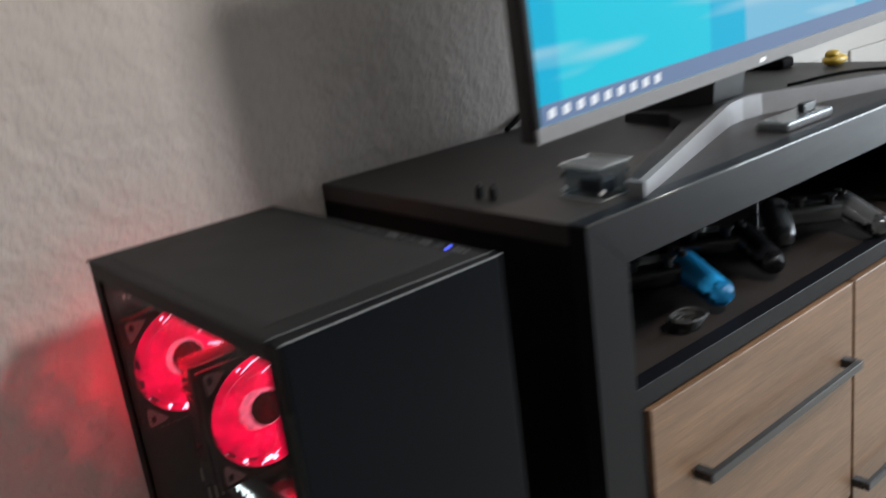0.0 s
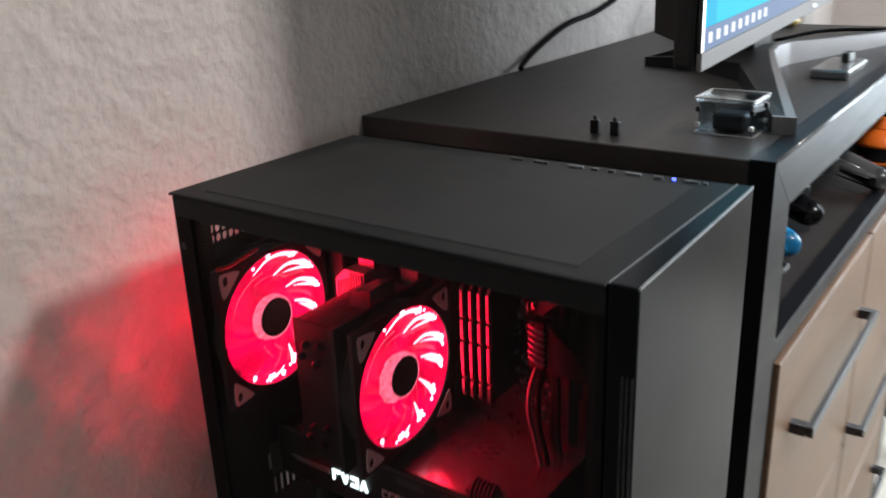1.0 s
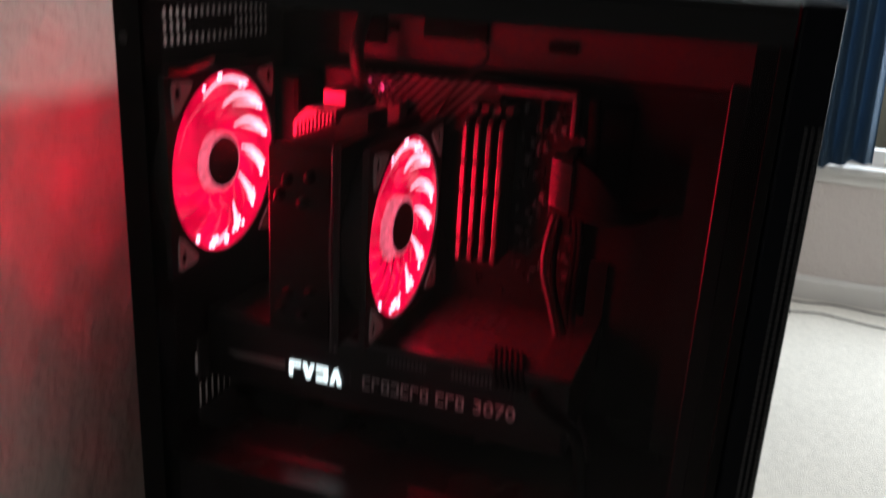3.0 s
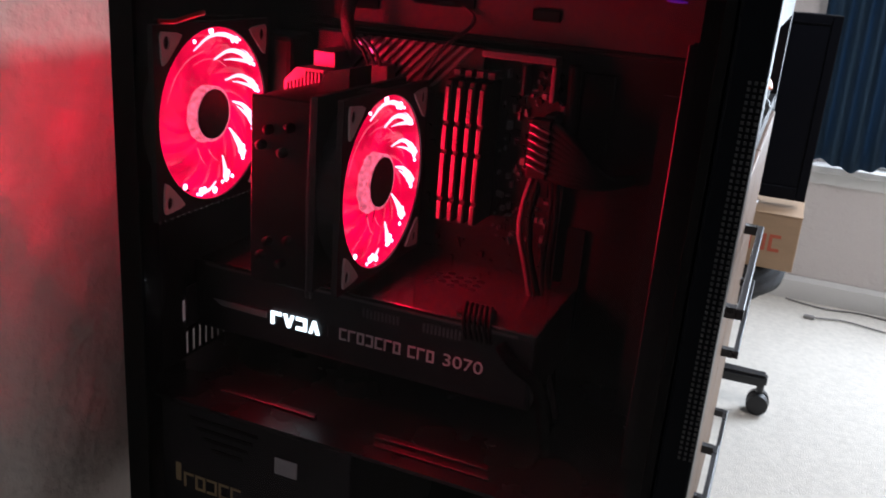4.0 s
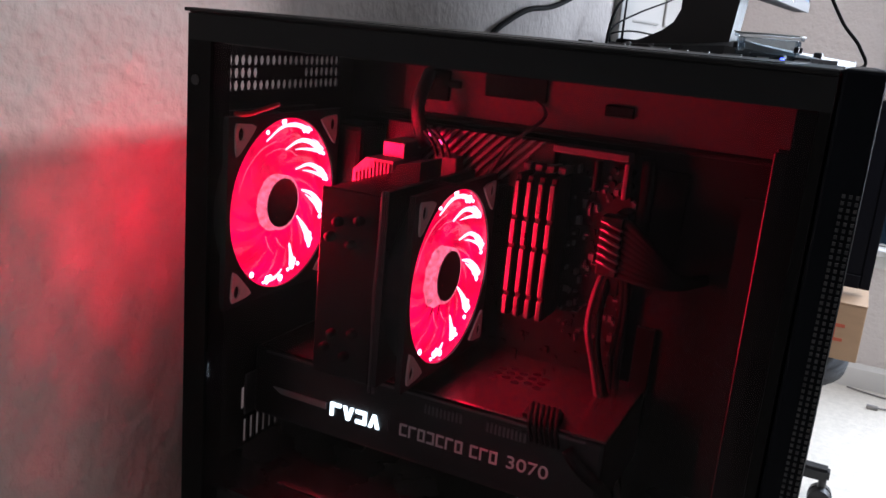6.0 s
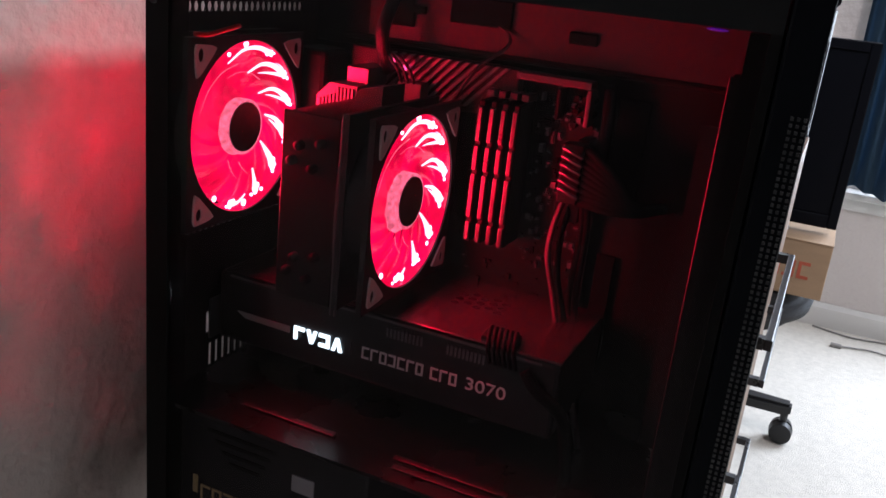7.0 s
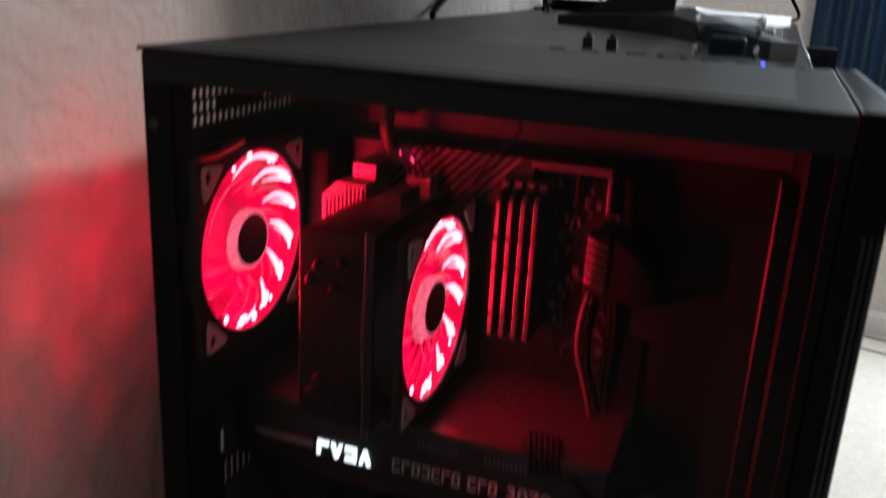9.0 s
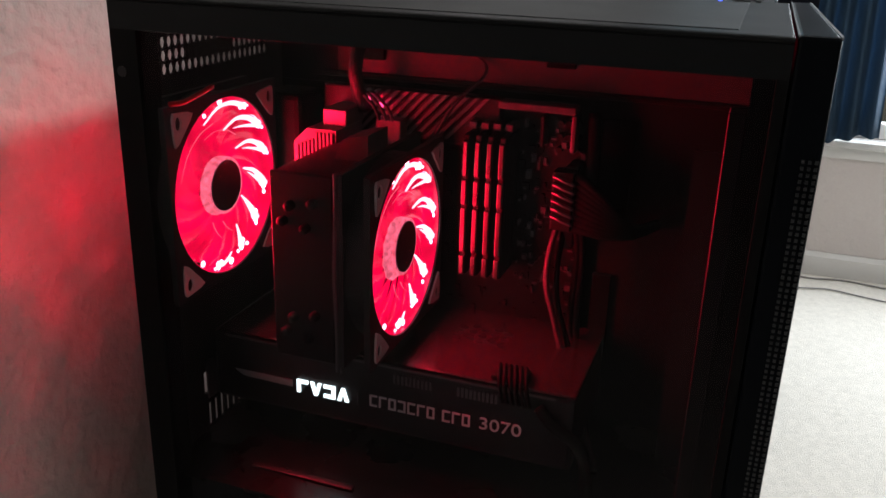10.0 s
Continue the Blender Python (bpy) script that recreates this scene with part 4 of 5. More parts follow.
part("loose_cable", tube(B(), [(0.150, -0.226, 0.862), (0.141, -0.2235, 0.842), (0.137, -0.2240, 0.822), (0.135, -0.2315, 0.798), (0.130, -0.241, 0.772), (0.122, -0.253, 0.748), (0.112, -0.268, 0.715), (0.110, -0.272, 0.704)], 0.0021, 8, 8), CABLE, pc, "black cable with red sheen", True)
part("loose_cable", tube(B(), [(0.152, -0.230, 0.855), (0.145, -0.229, 0.835), (0.142, -0.231, 0.81), (0.138, -0.240, 0.785), (0.130, -0.252, 0.755), (0.120, -0.268, 0.704)], 0.0020, 8, 8), SLEEVE, pc, smooth=True)
part("loose_cable", tube(B(), [(0.172, -0.073, 0.975), (0.150, -0.078, 0.958), (0.146, -0.080, 0.945), (0.152, -0.084, 0.925)], 0.005, 8, 6), CABLE, pc, smooth=True)
# the fan's red light on this wire is put into its colour
part("fan_lead", tube(B(), [(0.0075, -0.0300, 0.9485), (0.018, -0.0315, 0.9480), (0.030, -0.0320, 0.9500), (0.048, -0.0310, 0.9525)], 0.0016, 7, 6), material("wire_painted_red_lit", (0.55, 0.012, 0.015), 0.3, vary=0.1), pc, "thin wire by the rear fan, coloured red as if lit by it", True)
plug = part("fan_plug", box(B(), 0.146, 0.160, -0.113, -0.094, 0.903, 0.921, 0.0015), HEATBLOCK, pc, "small plug lit red")
for k in range(3):
    part("wire", tube(B(), [(0.147, -0.097 - 0.005 * k, 0.920), (0.143, -0.094 - 0.005 * k, 0.930), (0.150, -0.080 - 0.005 * k, 0.938), (0.165, -0.070 - 0.004 * k, 0.930)], 0.0012, 6, 5), CABLE, plug, smooth=True)
part("fan_lead", tube(B(), [(0.150, -0.13, 0.90), (0.150, -0.15, 0.935), (0.172, -0.165, 0.955), (0.178, -0.15, 0.968)], 0.0014, 6, 6), CABLE, pc, smooth=True)
part("inner_led", ball(B(), (0.176, -0.300, 0.981), (0.001, 0.007, 0.0010), 12, 6), DIMBLUE, pc, "faint blue light under the top")

# ---- the dresser ----
DX0, DX1, DF, DB, DZ = 0.330, 1.318, -0.345, 0.098, 0.993
dr = thing("dresser", ((DX0 + DX1) / 2, (DF + DB) / 2, 0), "dark dresser with open shelf and light oak drawers", "dresser")
part("top_board", box(B(), DX0, DX1, DF + 0.0222, DB, DZ - 0.022, DZ, 0.0015), DRESSTOP, dr, "dark woodgrain top board")
# paler round strip, added so the top's front edge shows a line of light
part("edge_highlight", tube(B(), [(DX0 + 0.001, DF + 0.0006, DZ), (DX0 + 0.5, DF + 0.0006, DZ), (DX1 - 0.001, DF + 0.0006, DZ)], 0.0016, 8, 2), GUNMETAL, dr, "glossy rounded strip added for the highlight on the front edge", True)
part("top_edge", box(B(), DX0, DX1, DF, DF + 0.022, DZ - 0.0005, DZ + 0.0006), DRESSFRAME, dr)
for x0, x1 in ((DX0, DX0 + 0.02), (DX1 - 0.02, DX1)):
    part("side_board", box(B(), x0, x1, DF + 0.0222, DB, 0.05, DZ - 0.0222, 0.001), SIDEBLACK, dr, "black side board")
part("back_board", box(B(), DX0 + 0.0205, DX1 - 0.0205, DB - 0.008, DB, 0.05, DZ - 0.0225), DRESSIN, dr)
RW = 0.056
for poly in ([(DX0, DZ - 0.001), (DX1, DZ - 0.001), (DX1 - RW, DZ - 0.050), (DX0 + RW, DZ - 0.050)],
             [(DX0, DZ - 0.0016), (DX0 + RW - 0.0005, DZ - 0.0506), (DX0 + RW - 0.0005, 0.0), (DX0, 0.0)],
             [(DX1, DZ - 0.0016), (DX1 - RW + 0.0005, DZ - 0.0506), (DX1 - RW + 0.0005, 0.0), (DX1, 0.0)]):
    part("front_frame", prism(B(), poly, 1, DF, DF + 0.022), DRESSFRAME, dr, "charcoal mitred front frame")
part("shelf_board", box(B(), DX0 + 0.0205, DX1 - 0.0205, DF + 0.0222, DB - 0.0085, 0.782, 0.800), DRESSIN, dr)
part("shelf_edge", box(B(), DX0 + RW, DX1 - RW, DF + 0.001, DF + 0.022, 0.782, 0.806, 0.001), DRESSFRAME, dr)
part("bottom_rail", box(B(), DX0 + RW, DX1 - RW, DF + 0.002, DF + 0.022, 0.03, 0.10), DRESSFRAME, dr)
part("bottom_board", box(B(), DX0 + 0.0205, DX1 - 0.0205, DF + 0.0222, DB - 0.0085, 0.06, 0.078), DRESSIN, dr)
XM = 0.835
for x0, x1 in ((DX0 + RW, DX0 + RW + 0.011), (DX1 - RW - 0.011, DX1 - RW)):
    part("drawer_stile", box(B(), x0, x1, DF + 0.0015, DF + 0.022, 0.1005, 0.7815, 0.001), DRESSFRAME, dr)


def drawer(x0, x1, z0, z1, hx0, hx1, hz):
    d = part("drawer", box(B(), x0, x1, DF - 0.004, DF + 0.0215, z0, z1, 0.0015), OAK, dr, "light oak drawer front")
    bm = B()
    box(bm, hx0, hx1, DF - 0.0285, DF - 0.0205, hz - 0.006, hz + 0.006, 0.0012)
    for x in (hx0, hx1 - 0.012):
        box(bm, x, x + 0.012, DF - 0.0205, DF - 0.0041, hz - 0.006, hz + 0.006)
    part("handle", bm, HANDLE, d, "long black bar handle")


drawer(DX0 + RW + 0.014, XM - 0.003, 0.455, 0.778, 0.466, 0.812, 0.674)
drawer(DX0 + RW + 0.014, XM - 0.003, 0.106, 0.449, 0.466, 0.812, 0.33)
drawer(XM + 0.003, DX1 - RW - 0.014, 0.300, 0.778, 0.835, 1.185, 0.475)
drawer(XM + 0.003, DX1 - RW - 0.014, 0.106, 0.294, 0.87, 1.20, 0.20)

# ---- things on the dresser ----
Z = DZ + 0.0006


def dongle(x, y):
    d = thing("usb_dongle", (x, y, DZ), "small black USB stick standing on end", "usb stick", "usb sticks on the dresser")
    part("body", box(B(), x - 0.0030, x + 0.0030, y - 0.0043, y + 0.0043, DZ, DZ + 0.0130, 0.0009), BLACK, d)
    part("plug", box(B(), x - 0.0012, x + 0.0012, y - 0.0020, y + 0.0020, DZ + 0.0131, DZ + 0.0170), GUNMETAL, d, "dark metal plug")


dongle(0.365, -0.166)
dongle(0.366, -0.186)

bx = thing("display_case", (0.429, -0.275, DZ), "clear acrylic case holding a dark blue box", "display case")
c0, c1, e0, e1, h = 0.408, 0.450, -0.300, -0.250, 0.030
bm = B()
for a in ((c0, c0 + 0.002, e0, e1, DZ, DZ + h), (c1 - 0.002, c1, e0, e1, DZ, DZ + h), (c0 + 0.002, c1 - 0.002, e0, e0 + 0.002, DZ, DZ + h), (c0 + 0.002, c1 - 0.002, e1 - 0.002, e1, DZ, DZ + h), (c0 - 0.002, c1 + 0.002, e0 - 0.002, e1 + 0.002, DZ + h, DZ + h + 0.003)):
    box(bm, *a, 0.0006, 1)
part("clear_shell", bm, ACRYL, bx)
part("dark_block", box(B(), c0 + 0.010, c1 - 0.008, e0 + 0.009, e1 - 0.010, DZ + 0.0021, DZ + h - 0.012, 0.003), material("dark_blue_plastic", (0.022, 0.025, 0.032), 0.45), bx)
FROST = material("frosted_acrylic_edge", (0.36, 0.38, 0.38), 0.3, vary=0.35, scale=90)
for z in (DZ, DZ + h + 0.0031):
    for a in ((c0 - 0.003, c1 + 0.003, e0 - 0.003, e0 - 0.0018), (c0 - 0.003, c1 + 0.003, e1 + 0.0018, e1 + 0.003), (c0 - 0.0035, c0 - 0.0022, e0 - 0.0017, e1 + 0.0017), (c1 + 0.0022, c1 + 0.0035, e0 - 0.0017, e1 + 0.0017)):
        part("rim", box(B(), *a, z, z + 0.0013, 0.0004, 1), FROST, bx, "pale frosted rim")
for x in (c0, c1):
    for y in (e0, e1):
        part("corner_clip", box(B(), x - 0.002, x + 0.002, y - 0.002, y + 0.002, DZ + 0.006, DZ + 0.010, 0.0006, 1), PAPER, bx)
        part("corner_clip", box(B(), x - 0.002, x + 0.002, y - 0.002, y + 0.002, DZ + 0.020, DZ + 0.025, 0.0006, 1), BLACK, bx)

# monitor on a wide V foot
MX0, MX1, MF, MZ0, MZ1 = 0.360, 1.215, -0.264, 1.057, 1.46
MC = (MX0 + MX1) / 2
mon = thing("monitor", (MC, -0.12, DZ), "large black monitor with lit blue screen and silver foot", "monitor")
# the panel is turned a little on its neck and hangs slightly askew
pivot = Matrix.Translation((MX0, MF, MZ0))
ASKEW = pivot @ Matrix.Rotation(radians(1.5), 4, "Z") @ Matrix.Rotation(radians(-1.6), 4, "Y") @ pivot.inverted()


def askew(bm):
    bmesh.ops.transform(bm, matrix=ASKEW, verts=bm.verts[:])
    return bm


bm = B()
box(bm, MX0, MX1, MF + 0.002, MF + 0.024, MZ0, MZ1, 0.006, 4)
x0, x1, z0, z1 = MX0 + 0.045, MX1 - 0.045, MZ0 + 0.012, MZ1 - 0.03
vs = [bm.verts.new(p) for p in ((x0, MF + 0.020, z0), (x1, MF + 0.020, z0), (x1, MF + 0.020, z1), (x0, MF + 0.020, z1), (x0 + 0.012, MF + 0.062, z0 + 0.012), (x1 - 0.012, MF + 0.062, z0 + 0.012), (x1 - 0.012, MF + 0.062, z1 - 0.02), (x0 + 0.012, MF + 0.062, z1 - 0.02))]
for q in ((0, 1, 2, 3), (4, 5, 6, 7), (0, 1, 5, 4), (1, 2, 6, 5), (2, 3, 7, 6), (3, 0, 4, 7)):
    bm.faces.new([vs[i] for i in q])
housing = part("housing", askew(bm), SCREENBACK, mon)
for k in range(22):
    z = MZ0 + 0.05 + 0.012 * k
    part("vent_slat", askew(box(B(), MX0 + 0.07, MX1 - 0.07, MF + 0.0618, MF + 0.0645, z, z + 0.006)), SCREENBACK, housing)
bm = B()
for a in ((MX0, MX0 + 0.008, MZ0 + 0.016, MZ1), (MX1 - 0.008, MX1, MZ0 + 0.016, MZ1), (MX0 + 0.008, MX1 - 0.008, MZ1 - 0.010, MZ1)):
    box(bm, a[0], a[1], MF - 0.002, MF + 0.002, a[2], a[3], 0.0008, 1)
part("bezel", askew(bm), GLOSSBLACK, mon)
part("chin", askew(box(B(), MX0, MX1, MF - 0.003, MF + 0.0018, MZ0, MZ0 + 0.016, 0.001)), material("silver_painted_plastic", (0.20, 0.20, 0.205), 0.6, vary=0.06, scale=60, spec=0.08), mon, "silver bottom bezel")
part("power_light", askew(box(B(), MX1 - 0.44, MX1 - 0.428, MF - 0.0038, MF - 0.003, MZ0 + 0.005, MZ0 + 0.009)), PAPER, mon)
scr = part("screen", askew(box(B(), MX0 + 0.008, MX1 - 0.008, MF - 0.0005, MF + 0.0015, MZ0 + 0.016, MZ1 - 0.010)), SCREEN, mon, "lit screen with blue and white picture")
bar = part("task_bar", askew(box(B(), MX0 + 0.009, MX1 - 0.009, MF - 0.0014, MF - 0.0008, MZ0 + 0.0165, MZ0 + 0.036)), glow("screen_bar", (0.16, 0.24, 0.42), 0.8, (0.01, 0.01, 0.01), 0.6, spec=0.05), scr)
for k in range(9):
    x = MX0 + 0.02 + 0.022 * k
    part("screen_icon", askew(box(B(), x, x + 0.009, MF - 0.0021, MF - 0.0016, MZ0 + 0.022, MZ0 + 0.031)), glow("screen_icon", (0.8, 0.85, 0.9), 1.0, (0.01, 0.01, 0.01), 0.6, spec=0.05) if k == 0 else bpy.data.materials["screen_icon"], scr)


def wedge(bm, outline):
    """A flat-bottomed block on the dresser; the outline gives x, y and the height of its top at each corner."""
    low = [bm.verts.new((x, y, DZ)) for x, y, h in outline]
    top = [bm.verts.new((x, y, DZ + h)) for x, y, h in outline]
    bm.faces.new(low[::-1])
    bm.faces.new(top)
    for i in range(len(outline)):
        j = (i + 1) % len(outline)
        bm.faces.new((low[i], low[j], top[j], top[i]))
    bmesh.ops.recalc_face_normals(bm, faces=bm.faces[:])
    return bm


FX = 0.805
part("neck", prism(B(), [(MF + 0.0655, DZ + 0.100), (-0.140, DZ + 0.100), (-0.140, DZ + 0.094), (-0.125, DZ + 0.094), (-0.125, DZ + 0.062), (-0.118, DZ + 0.046), (-0.104, DZ + 0.034), (-0.080, DZ + 0.022), (-0.050, DZ + 0.0125), (-0.19, DZ + 0.0215)], 0, FX - 0.036, FX + 0.036), SCREENBACK, mon)
for sgn in (-1, 1):
    q = lambda x, y, h: (FX + sgn * (FX - x + 0.0003), y, h)
    outline = [q(0.805, -0.044, 0.012), q(0.768, -0.044, 0.012), q(0.742, -0.140, 0.018), q(0.690, -0.198, 0.022), q(0.436, -0.310, 0.016), q(0.439, -0.3205, 0.016), q(0.690, -0.2345, 0.026), q(0.768, -0.2100, 0.030), q(0.805, -0.2060, 0.031)]
    bm = wedge(B(), outline)
    part("foot_arm", bm, SCREENBACK, mon, "dark foot arm")
    front = [q(0.439, -0.3210, 0.0155), q(0.690, -0.235, 0.025), q(0.768, -0.2105, 0.029), q(0.805, -0.2065, 0.030), q(0.805, -0.2130, 0.030), q(0.767, -0.2170, 0.029), q(0.690, -0.2430, 0.025), q(0.4400, -0.3305, 0.0155)]
    part("foot_trim", wedge(B(), front), FOOT, mon, "silver front edge of the foot")
    part("foot_tip", wedge(B(), [q(0.4305, -0.312, 0.0165), q(0.4355, -0.3105, 0.0165), q(0.4385, -0.3310, 0.0165), q(0.4330, -0.3330, 0.0165)]), FOOT, mon, "silver end of the foot arm")

# adapters, tray and cables at the back of the dresser
ad = thing("power_adapter", (1.248, 0.025, DZ), "long black power adapter lying by the wall", "adapter")
part("body", box(B(), 1.226, 1.270, -0.032, 0.080, DZ, DZ + 0.020, 0.007, 4), CORD, ad)
part("cable_end", tube(B(), [(1.228, 0.070, DZ + 0.010), (1.205, 0.078, DZ + 0.007), (1.180, 0.086, DZ + 0.004), (1.150, 0.088, DZ + 0.0035)], 0.0035, 8, 6, 0.6), CORD, ad, smooth=True)
part("loop_cable", tube(B(), [(1.228, 0.072, DZ + 0.011), (1.195, 0.084, DZ + 0.014), (1.190, 0.080, DZ + 0.026), (1.215, 0.050, DZ + 0.034), (1.240, 0.010, DZ + 0.030), (1.250, -0.010, DZ + 0.021)], 0.0016, 6), CORD, ad, "thin looped cable", True)
gad = thing("phone_mount", (0.79, -0.285, DZ), "flat grey device with a small black clip", "gadget")
part("body", box(B(), 0.74, 0.85, -0.312, -0.268, DZ, DZ + 0.012, 0.003), GUNMETAL, gad)
part("clip", box(B(), 0.80, 0.83, -0.300, -0.290, DZ + 0.012, DZ + 0.024, 0.002), BLACK, gad)
pot = thing("yellow_figure", (1.28, -0.10, DZ), "small yellow ornament on the dresser", "ornament")
part("body", ball(ball(B(), (1.28, -0.10, DZ + 0.010), (0.030, 0.018, 0.010)), (1.272, -0.10, DZ + 0.020), (0.016, 0.012, 0.008)), material("yellow_plastic", (0.65, 0.42, 0.05), 0.4), pot, smooth=True)


GREYCORD = material("grey_cord", (0.22, 0.21, 0.2), 0.55, vary=0.1)


def cord(label, pts, r, skin=None):
    ob = thing("cable", pts[0], label, "cable", "loose cables")
    part("cord", tube(B(), pts, r, 8, 8), skin or CORD, ob, smooth=True)


cord("black cable rising from the dresser along the wall", [(0.655, 0.088, DZ + 0.0042), (0.674, 0.094, DZ + 0.009), (0.717, 0.0965, DZ + 0.024), (0.805, 0.097, DZ + 0.047), (0.908, 0.097, DZ + 0.057), (1.018, 0.0965, DZ + 0.081), (1.205, 0.084, DZ + 0.136), (1.391, 0.080, DZ + 0.177), (1.55, 0.080, DZ + 0.30)], 0.0040)
cord("black cable looping up behind the monitor", [(1.085, 0.056, DZ + 0.0028), (1.105, 0.060, DZ + 0.030), (1.136, 0.060, DZ + 0.069), (1.20, 0.060, DZ + 0.096), (1.284, 0.060, DZ + 0.122), (1.54, 0.060, DZ + 0.193), (1.60, 0.05, DZ + 0.30)], 0.0026)
cord("thin black cable behind the monitor", [(1.090, 0.05, DZ + 0.0020), (1.126, 0.060, DZ + 0.036), (1.30, 0.060, DZ + 0.070), (1.62, 0.060, DZ + 0.118), (1.88, 0.050, DZ + 0.179)], 0.0018)
cord("upright black cable behind the monitor", [(1.29, 0.085, DZ + 0.003), (1.293, 0.087, DZ + 0.1), (1.288, 0.087, DZ + 0.25), (1.29, 0.08, DZ + 0.42)], 0.0034)
cord("black cable hanging at the dresser's end", [(1.05, -0.14, DZ + 0.004), (1.15, -0.20, DZ + 0.010), (1.27, -0.335, DZ + 0.006), (1.277, -0.332, DZ + 0.040), (1.28, -0.293, DZ + 0.086), (1.28, -0.251, DZ + 0.170), (1.282, -0.21, DZ + 0.34)], 0.0030)

# ---- things in the open shelf ----
ZS = 0.8005


def controller(x, y, turn, shell, band, label, core=None, bar=0.024):
    """A game controller: body, two grips, sticks, pad."""
    c = thing("game_controller", (x, y, ZS), label, "game controller", "controllers on the shelf")
    c.rotation_euler = (0, 0, radians(turn))
    bm = B()
    box(bm, x - 0.045, x + 0.045, y - 0.022, y + 0.032, ZS + 0.018, ZS + 0.048, 0.012, 4)
    part("body", bm, core or shell, c, smooth=True)
    for s in (-1, 1):
        bm = B()
        for j in range(7):
            q = j / 6
            ball(bm, (x + s * (0.048 + 0.018 * q), y + 0.012 - 0.075 * q, ZS + 0.036 - 0.013 * q), (0.023 - 0.005 * q, 0.022, 0.020 - 0.003 * q), 14, 10)
        hull = bmesh.ops.convex_hull(bm, input=bm.verts[:])
        bmesh.ops.delete(bm, geom=[v for v in bm.verts if not any(q in hull["geom"] for q in v.link_faces)], context="VERTS")
        part("grip", bm, shell, c, "rounded hand grip", True)
        bm = B()
        cyl(bm, (x + s * 0.022, y - 0.012, ZS + 0.046), (x + s * 0.022, y - 0.012, ZS + 0.057), 0.006, n=14)
        cyl(bm, (x + s * 0.022, y - 0.012, ZS + 0.057), (x + s * 0.022, y - 0.012, ZS + 0.060), 0.010, n=18)
        part("thumb_stick", bm, BLACK, c)
        part("trigger", box(B(), x + s * 0.045 - 0.014, x + s * 0.045 + 0.014, y + 0.030, y + 0.042, ZS + 0.022, ZS + 0.044, 0.004), BLACK, c)
    part("touch_pad", box(B(), x - bar, x + bar, y + 0.002, y + 0.026, ZS + 0.0475, ZS + 0.0500, 0.001), band, c)
    part("buttons", cyl(cyl(B(), (x + 0.046, y + 0.016, ZS + 0.05), (x + 0.046, y + 0.016, ZS + 0.058), 0.005), (x + 0.046, y + 0.002, ZS + 0.05), (x + 0.046, y + 0.002, ZS + 0.058), 0.005), BLACK, c)


controller(0.602, -0.198, -36, BLUE, SILVER, "bright blue game controller with black middle and silver bar", GLOSSBLACK, 0.032)
controller(0.742, -0.192, -45, GLOSSBLACK, GUNMETAL, "glossy black game controller on the shelf")
controller(0.935, -0.237, -40, GUNMETAL, GLOSSBLACK, "gunmetal grey game controller on the shelf")
for x, y in ((0.815, -0.130), (0.925, -0.150)):
    st = thing("controller_stand", (x, y, ZS), "thin silver stand between the controllers", "stand", "controller stands")
    part("post", box(B(), x - 0.0015, x + 0.0015, y - 0.0085, y + 0.0085, ZS + 0.004, ZS + 0.115, 0.0006, 1), SILVER, st)
    part("base", box(B(), x - 0.02, x + 0.02, y - 0.02, y + 0.03, ZS, ZS + 0.004, 0.001), BLACK, st)
cab = thing("small_cable_bundle", (0.552, -0.290, ZS), "small dark bundle of cable on the shelf", "cable bundle")
for k in range(5):
    r = 0.012 + 0.003 * k
    part("loop", tube(B(), [(0.552 + r * math.cos(a * 1.05 + k), -0.290 + 0.8 * r * math.sin(a * 1.05 + k), ZS + 0.004 + 0.003 * k + 0.002 * math.sin(3 * a)) for a in range(7)], 0.0025, 6, 5), CABLE, cab, smooth=True)
OX, OY = 1.150, -0.298
og = thing("orange_disc", (OX, OY, ZS), "orange domed disc on a black base", "disc")
bm = B()
ball(bm, (OX, OY, ZS + 0.026), (0.042, 0.042, 0.030), 36, 18)
bmesh.ops.delete(bm, geom=[v for v in bm.verts if v.co.z < ZS + 0.0255], context="VERTS")
bmesh.ops.holes_fill(bm, edges=bm.edges[:])
part("dome", bm, ORANGE, og, "orange plastic dome", True)
part("base", cyl(B(), (OX, OY, ZS + 0.003), (OX, OY, ZS + 0.0258), 0.037, 0.040, 36), BLACK, og)
part("rim", cyl(B(), (OX, OY, ZS), (OX, OY, ZS + 0.0029), 0.040, 0.040, 36), ORANGE, og)
part("knob", cyl(B(), (OX, OY, ZS + 0.054), (OX, OY, ZS + 0.068), 0.020, 0.013, 24), ORANGE, og)

# ---- office chair with a box and a television on it ----
HC = (1.648, -0.158)
ch = thing("office_chair", (*HC, 0), "black office chair base and seat on castors", "office chair")
bm = B()
g = bmesh.ops.create_cone(bm, cap_ends=True, segments=48, radius1=0.255, radius2=0.27, depth=0.085, matrix=Matrix.Translation((HC[0] + 0.02, HC[1] - 0.01, 0.3495)))
bmesh.ops.bevel(bm, geom=[e for e in bm.edges if e.calc_face_angle(0) > 0.8], offset=0.03, segments=4, affect="EDGES")
part("seat", bm, FABRIC, ch, "black padded seat", True)
part("seat_plate", box(B(), HC[0] - 0.09, HC[0] + 0.09, HC[1] - 0.09, HC[1] + 0.09, 0.289, 0.308, 0.004), BLACK, ch)
part("gas_lift", cyl(cyl(B(), (*HC, 0.08), (*HC, 0.20), 0.027), (*HC, 0.20), (*HC, 0.295), 0.015), BLACK, ch, smooth=False)
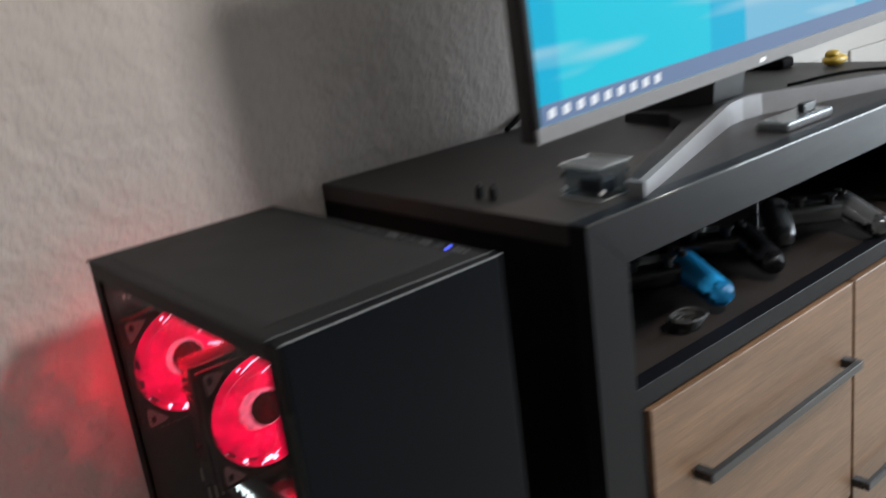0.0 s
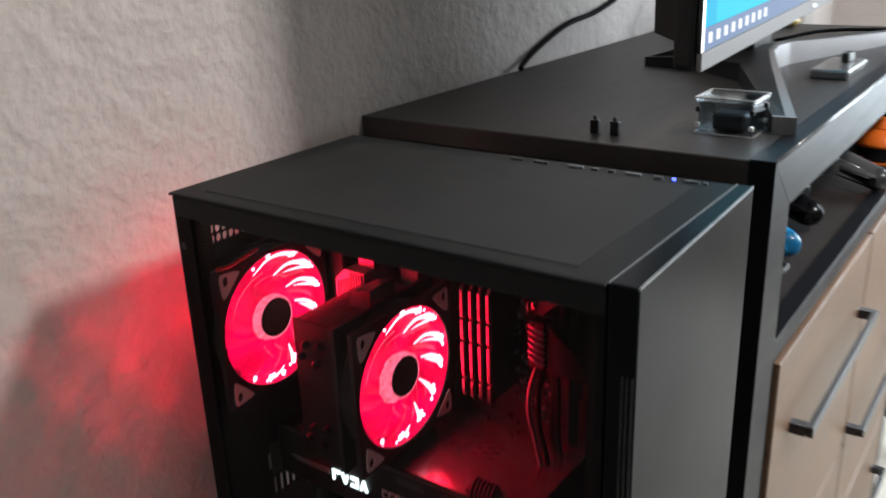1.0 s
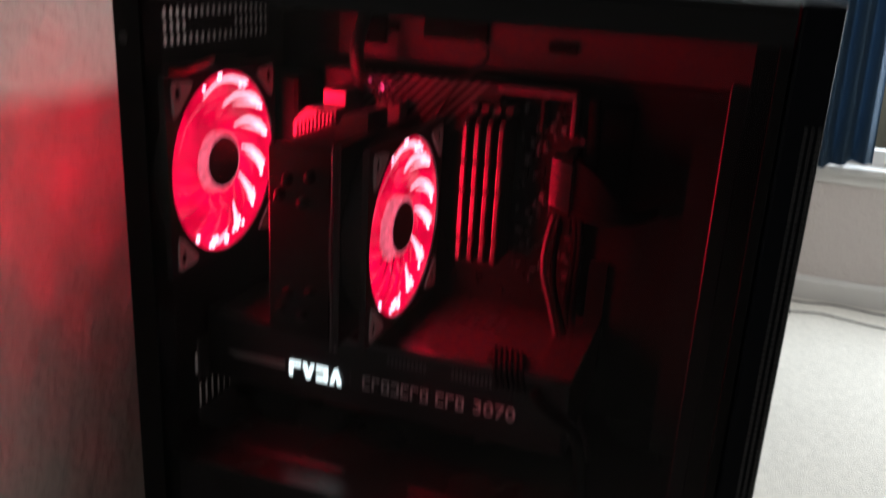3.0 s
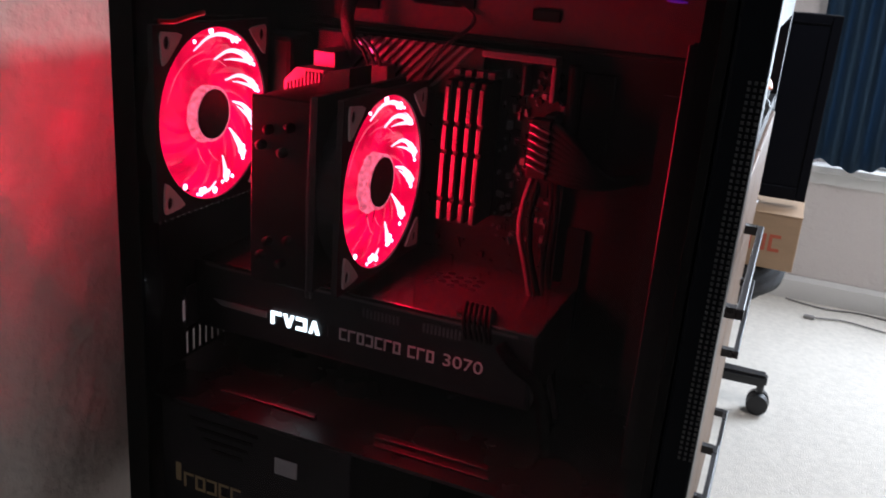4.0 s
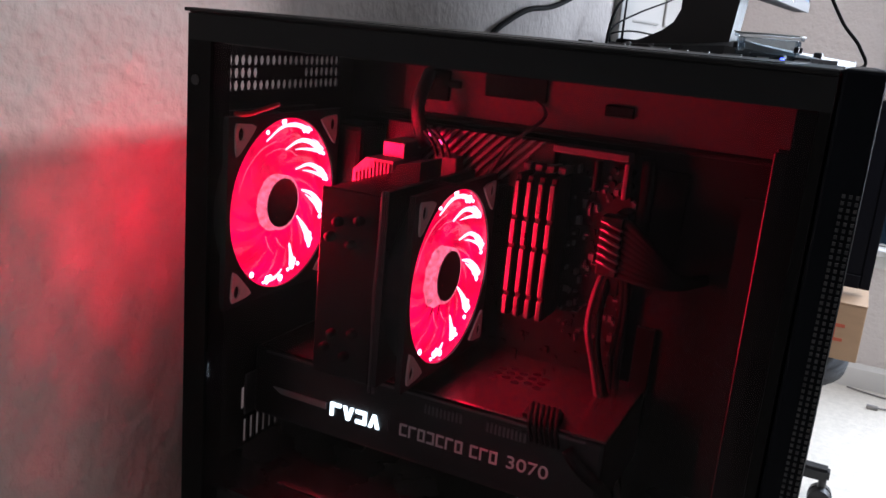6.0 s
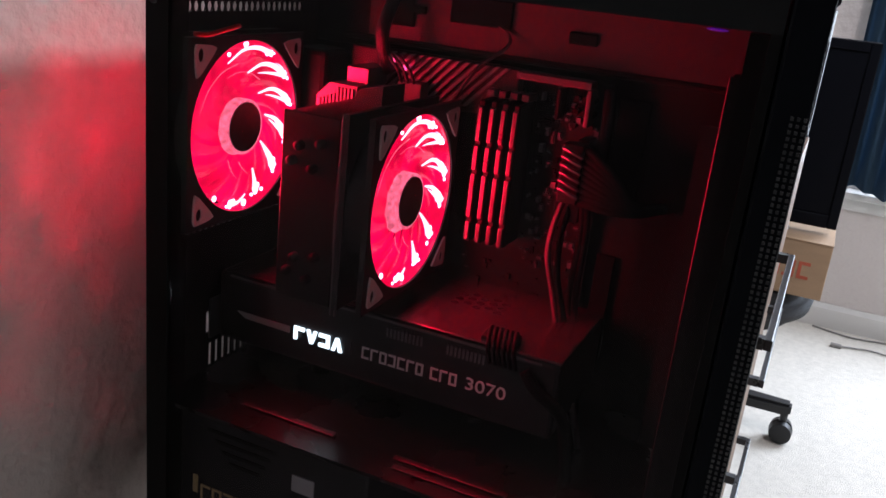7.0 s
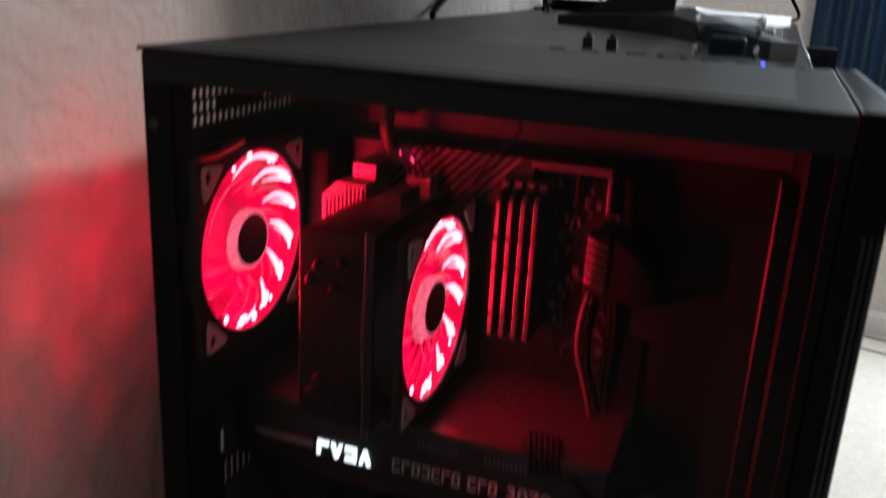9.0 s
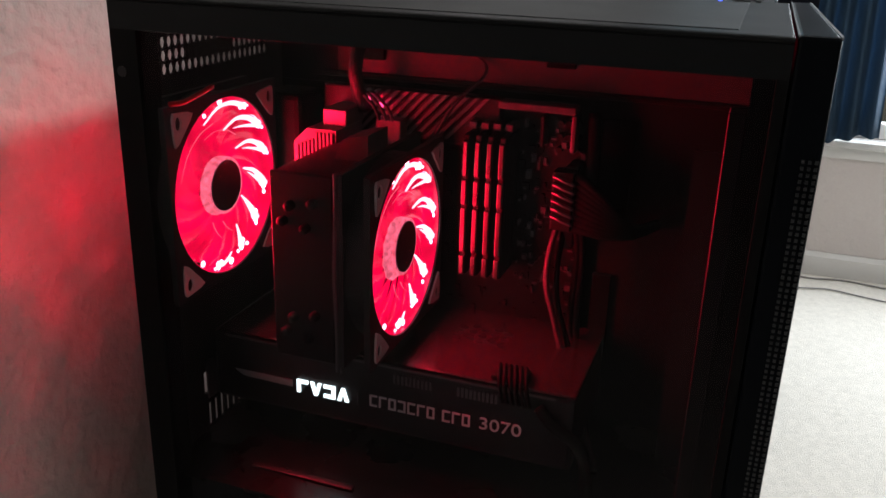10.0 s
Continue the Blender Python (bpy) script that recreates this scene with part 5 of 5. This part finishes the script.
for k in range(5):
    a = radians(-90 + 72 * k)
    c, s = math.cos(a), math.sin(a)
    end = (HC[0] + 0.285 * c, HC[1] + 0.285 * s)
    bm = B()
    n = (-s, c)
    prof = [(HC[0] + 0.02 * c + 0.028 * n[0], HC[1] + 0.02 * s + 0.028 * n[1]), (end[0] + 0.018 * n[0], end[1] + 0.018 * n[1]), (end[0] - 0.018 * n[0], end[1] - 0.018 * n[1]), (HC[0] + 0.02 * c - 0.028 * n[0], HC[1] + 0.02 * s - 0.028 * n[1])]
    prism(bm, prof, 2, 0.073, 0.103)
    bmesh.ops.bevel(bm, geom=bm.edges[:], offset=0.006, segments=2, affect="EDGES")
    leg = part("leg", bm, BLACK, ch, "tapered black plastic leg")
    bm = B()
    w = Vector((-s, c, 0))
    e = Vector((end[0] - 0.012 * c, end[1] - 0.012 * s, 0.0275))
    for q in (-1, 1):
        cyl(bm, e + w * (0.004 * q), e + w * (0.024 * q), 0.027, 0.025, 24)
    part("castor", bm, BLACK, leg, "twin-wheel castor")
    part("castor_stem", cyl(B(), e + Vector((0, 0, 0.02)), e + Vector((0, 0, 0.06)), 0.009, n=12), HANDLE, leg)

BX, BY, BZ0, BZ1 = 1.540, -0.441, 0.3975, 0.519
cb = thing("cardboard_box", (1.63, -0.22, BZ0), "brown cardboard box with red print on the chair", "box")
part("body", box(B(), BX, BX + 0.30, BY, 0.03, BZ0, BZ1, 0.002), CARD, cb)
bm = B()
box(bm, BX - 0.001, BX + 0.301, BY - 0.0005, -0.2155, BZ1 + 0.0004, BZ1 + 0.0030)
box(bm, BX - 0.001, BX + 0.301, -0.2145, 0.0305, BZ1 + 0.0004, BZ1 + 0.0030)
part("flap", bm, CARD, cb)
for k in range(5):
    y = -0.262 - 0.030 * k
    part("red_shape", glyph(B(), BX - 0.0012, BX - 0.0002, y, 0.024, BZ0 + 0.040, BZ0 + 0.078, 0.007, k), REDPRINT, cb, "red printed shape")
tv = thing("television", (1.60, -0.12, BZ1), "black flat television standing on the cardboard box", "television")
TX, TY0, TY1, TZ0, TZ1 = 1.604, -0.438, 0.09, 0.543, 0.938
part("housing", box(B(), TX, TX + 0.055, TY0, TY1, TZ0, TZ1, 0.004), SCREENOFF, tv)
part("panel", box(B(), TX - 0.001, TX - 0.0002, TY0 + 0.022, TY1 - 0.022, TZ0 + 0.030, TZ1 - 0.022), SCREENOFF, tv, "dark switched-off screen")
bm = B()
for a in ((TY0, TY0 + 0.02, TZ0, TZ1), (TY1 - 0.02, TY1, TZ0, TZ1), (TY0 + 0.02, TY1 - 0.02, TZ1 - 0.02, TZ1), (TY0 + 0.02, TY1 - 0.02, TZ0, TZ0 + 0.028)):
    box(bm, TX - 0.006, TX - 0.0003, a[0], a[1], a[2], a[3], 0.0015, 1)
part("bezel", bm, SCREENOFF, tv)
bm = B()
cyl(bm, (TX + 0.03, -0.26, BZ1 + 0.0032), (TX + 0.03, -0.26, BZ1 + 0.012), 0.085, 0.08, 36)
box(bm, TX + 0.015, TX + 0.045, -0.30, -0.22, BZ1 + 0.012, TZ0)
part("stand", bm, GLOSSBLACK, tv)

# cords on the carpet
cord("thin grey cord lying on the carpet", [(2.53, -0.47, 0.004), (2.51, -0.53, 0.004), (2.50, -0.60, 0.004), (2.52, -0.70, 0.004), (2.50, -0.84, 0.004), (2.52, -1.0, 0.004)], 0.0028, GREYCORD)
cord("grey cord with a plug on the carpet", [(2.39, -0.560, 0.006), (2.405, -0.60, 0.005), (2.415, -0.66, 0.005), (2.38, -0.80, 0.005), (2.36, -1.0, 0.005)], 0.0026, GREYCORD)
plug = thing("cable_plug", (2.385, -0.548, 0.0), "small grey plug at the end of the cord", "plug")
part("body", box(B(), 2.378, 2.394, -0.560, -0.528, 0.0, 0.012, 0.003), GREYCORD, plug)
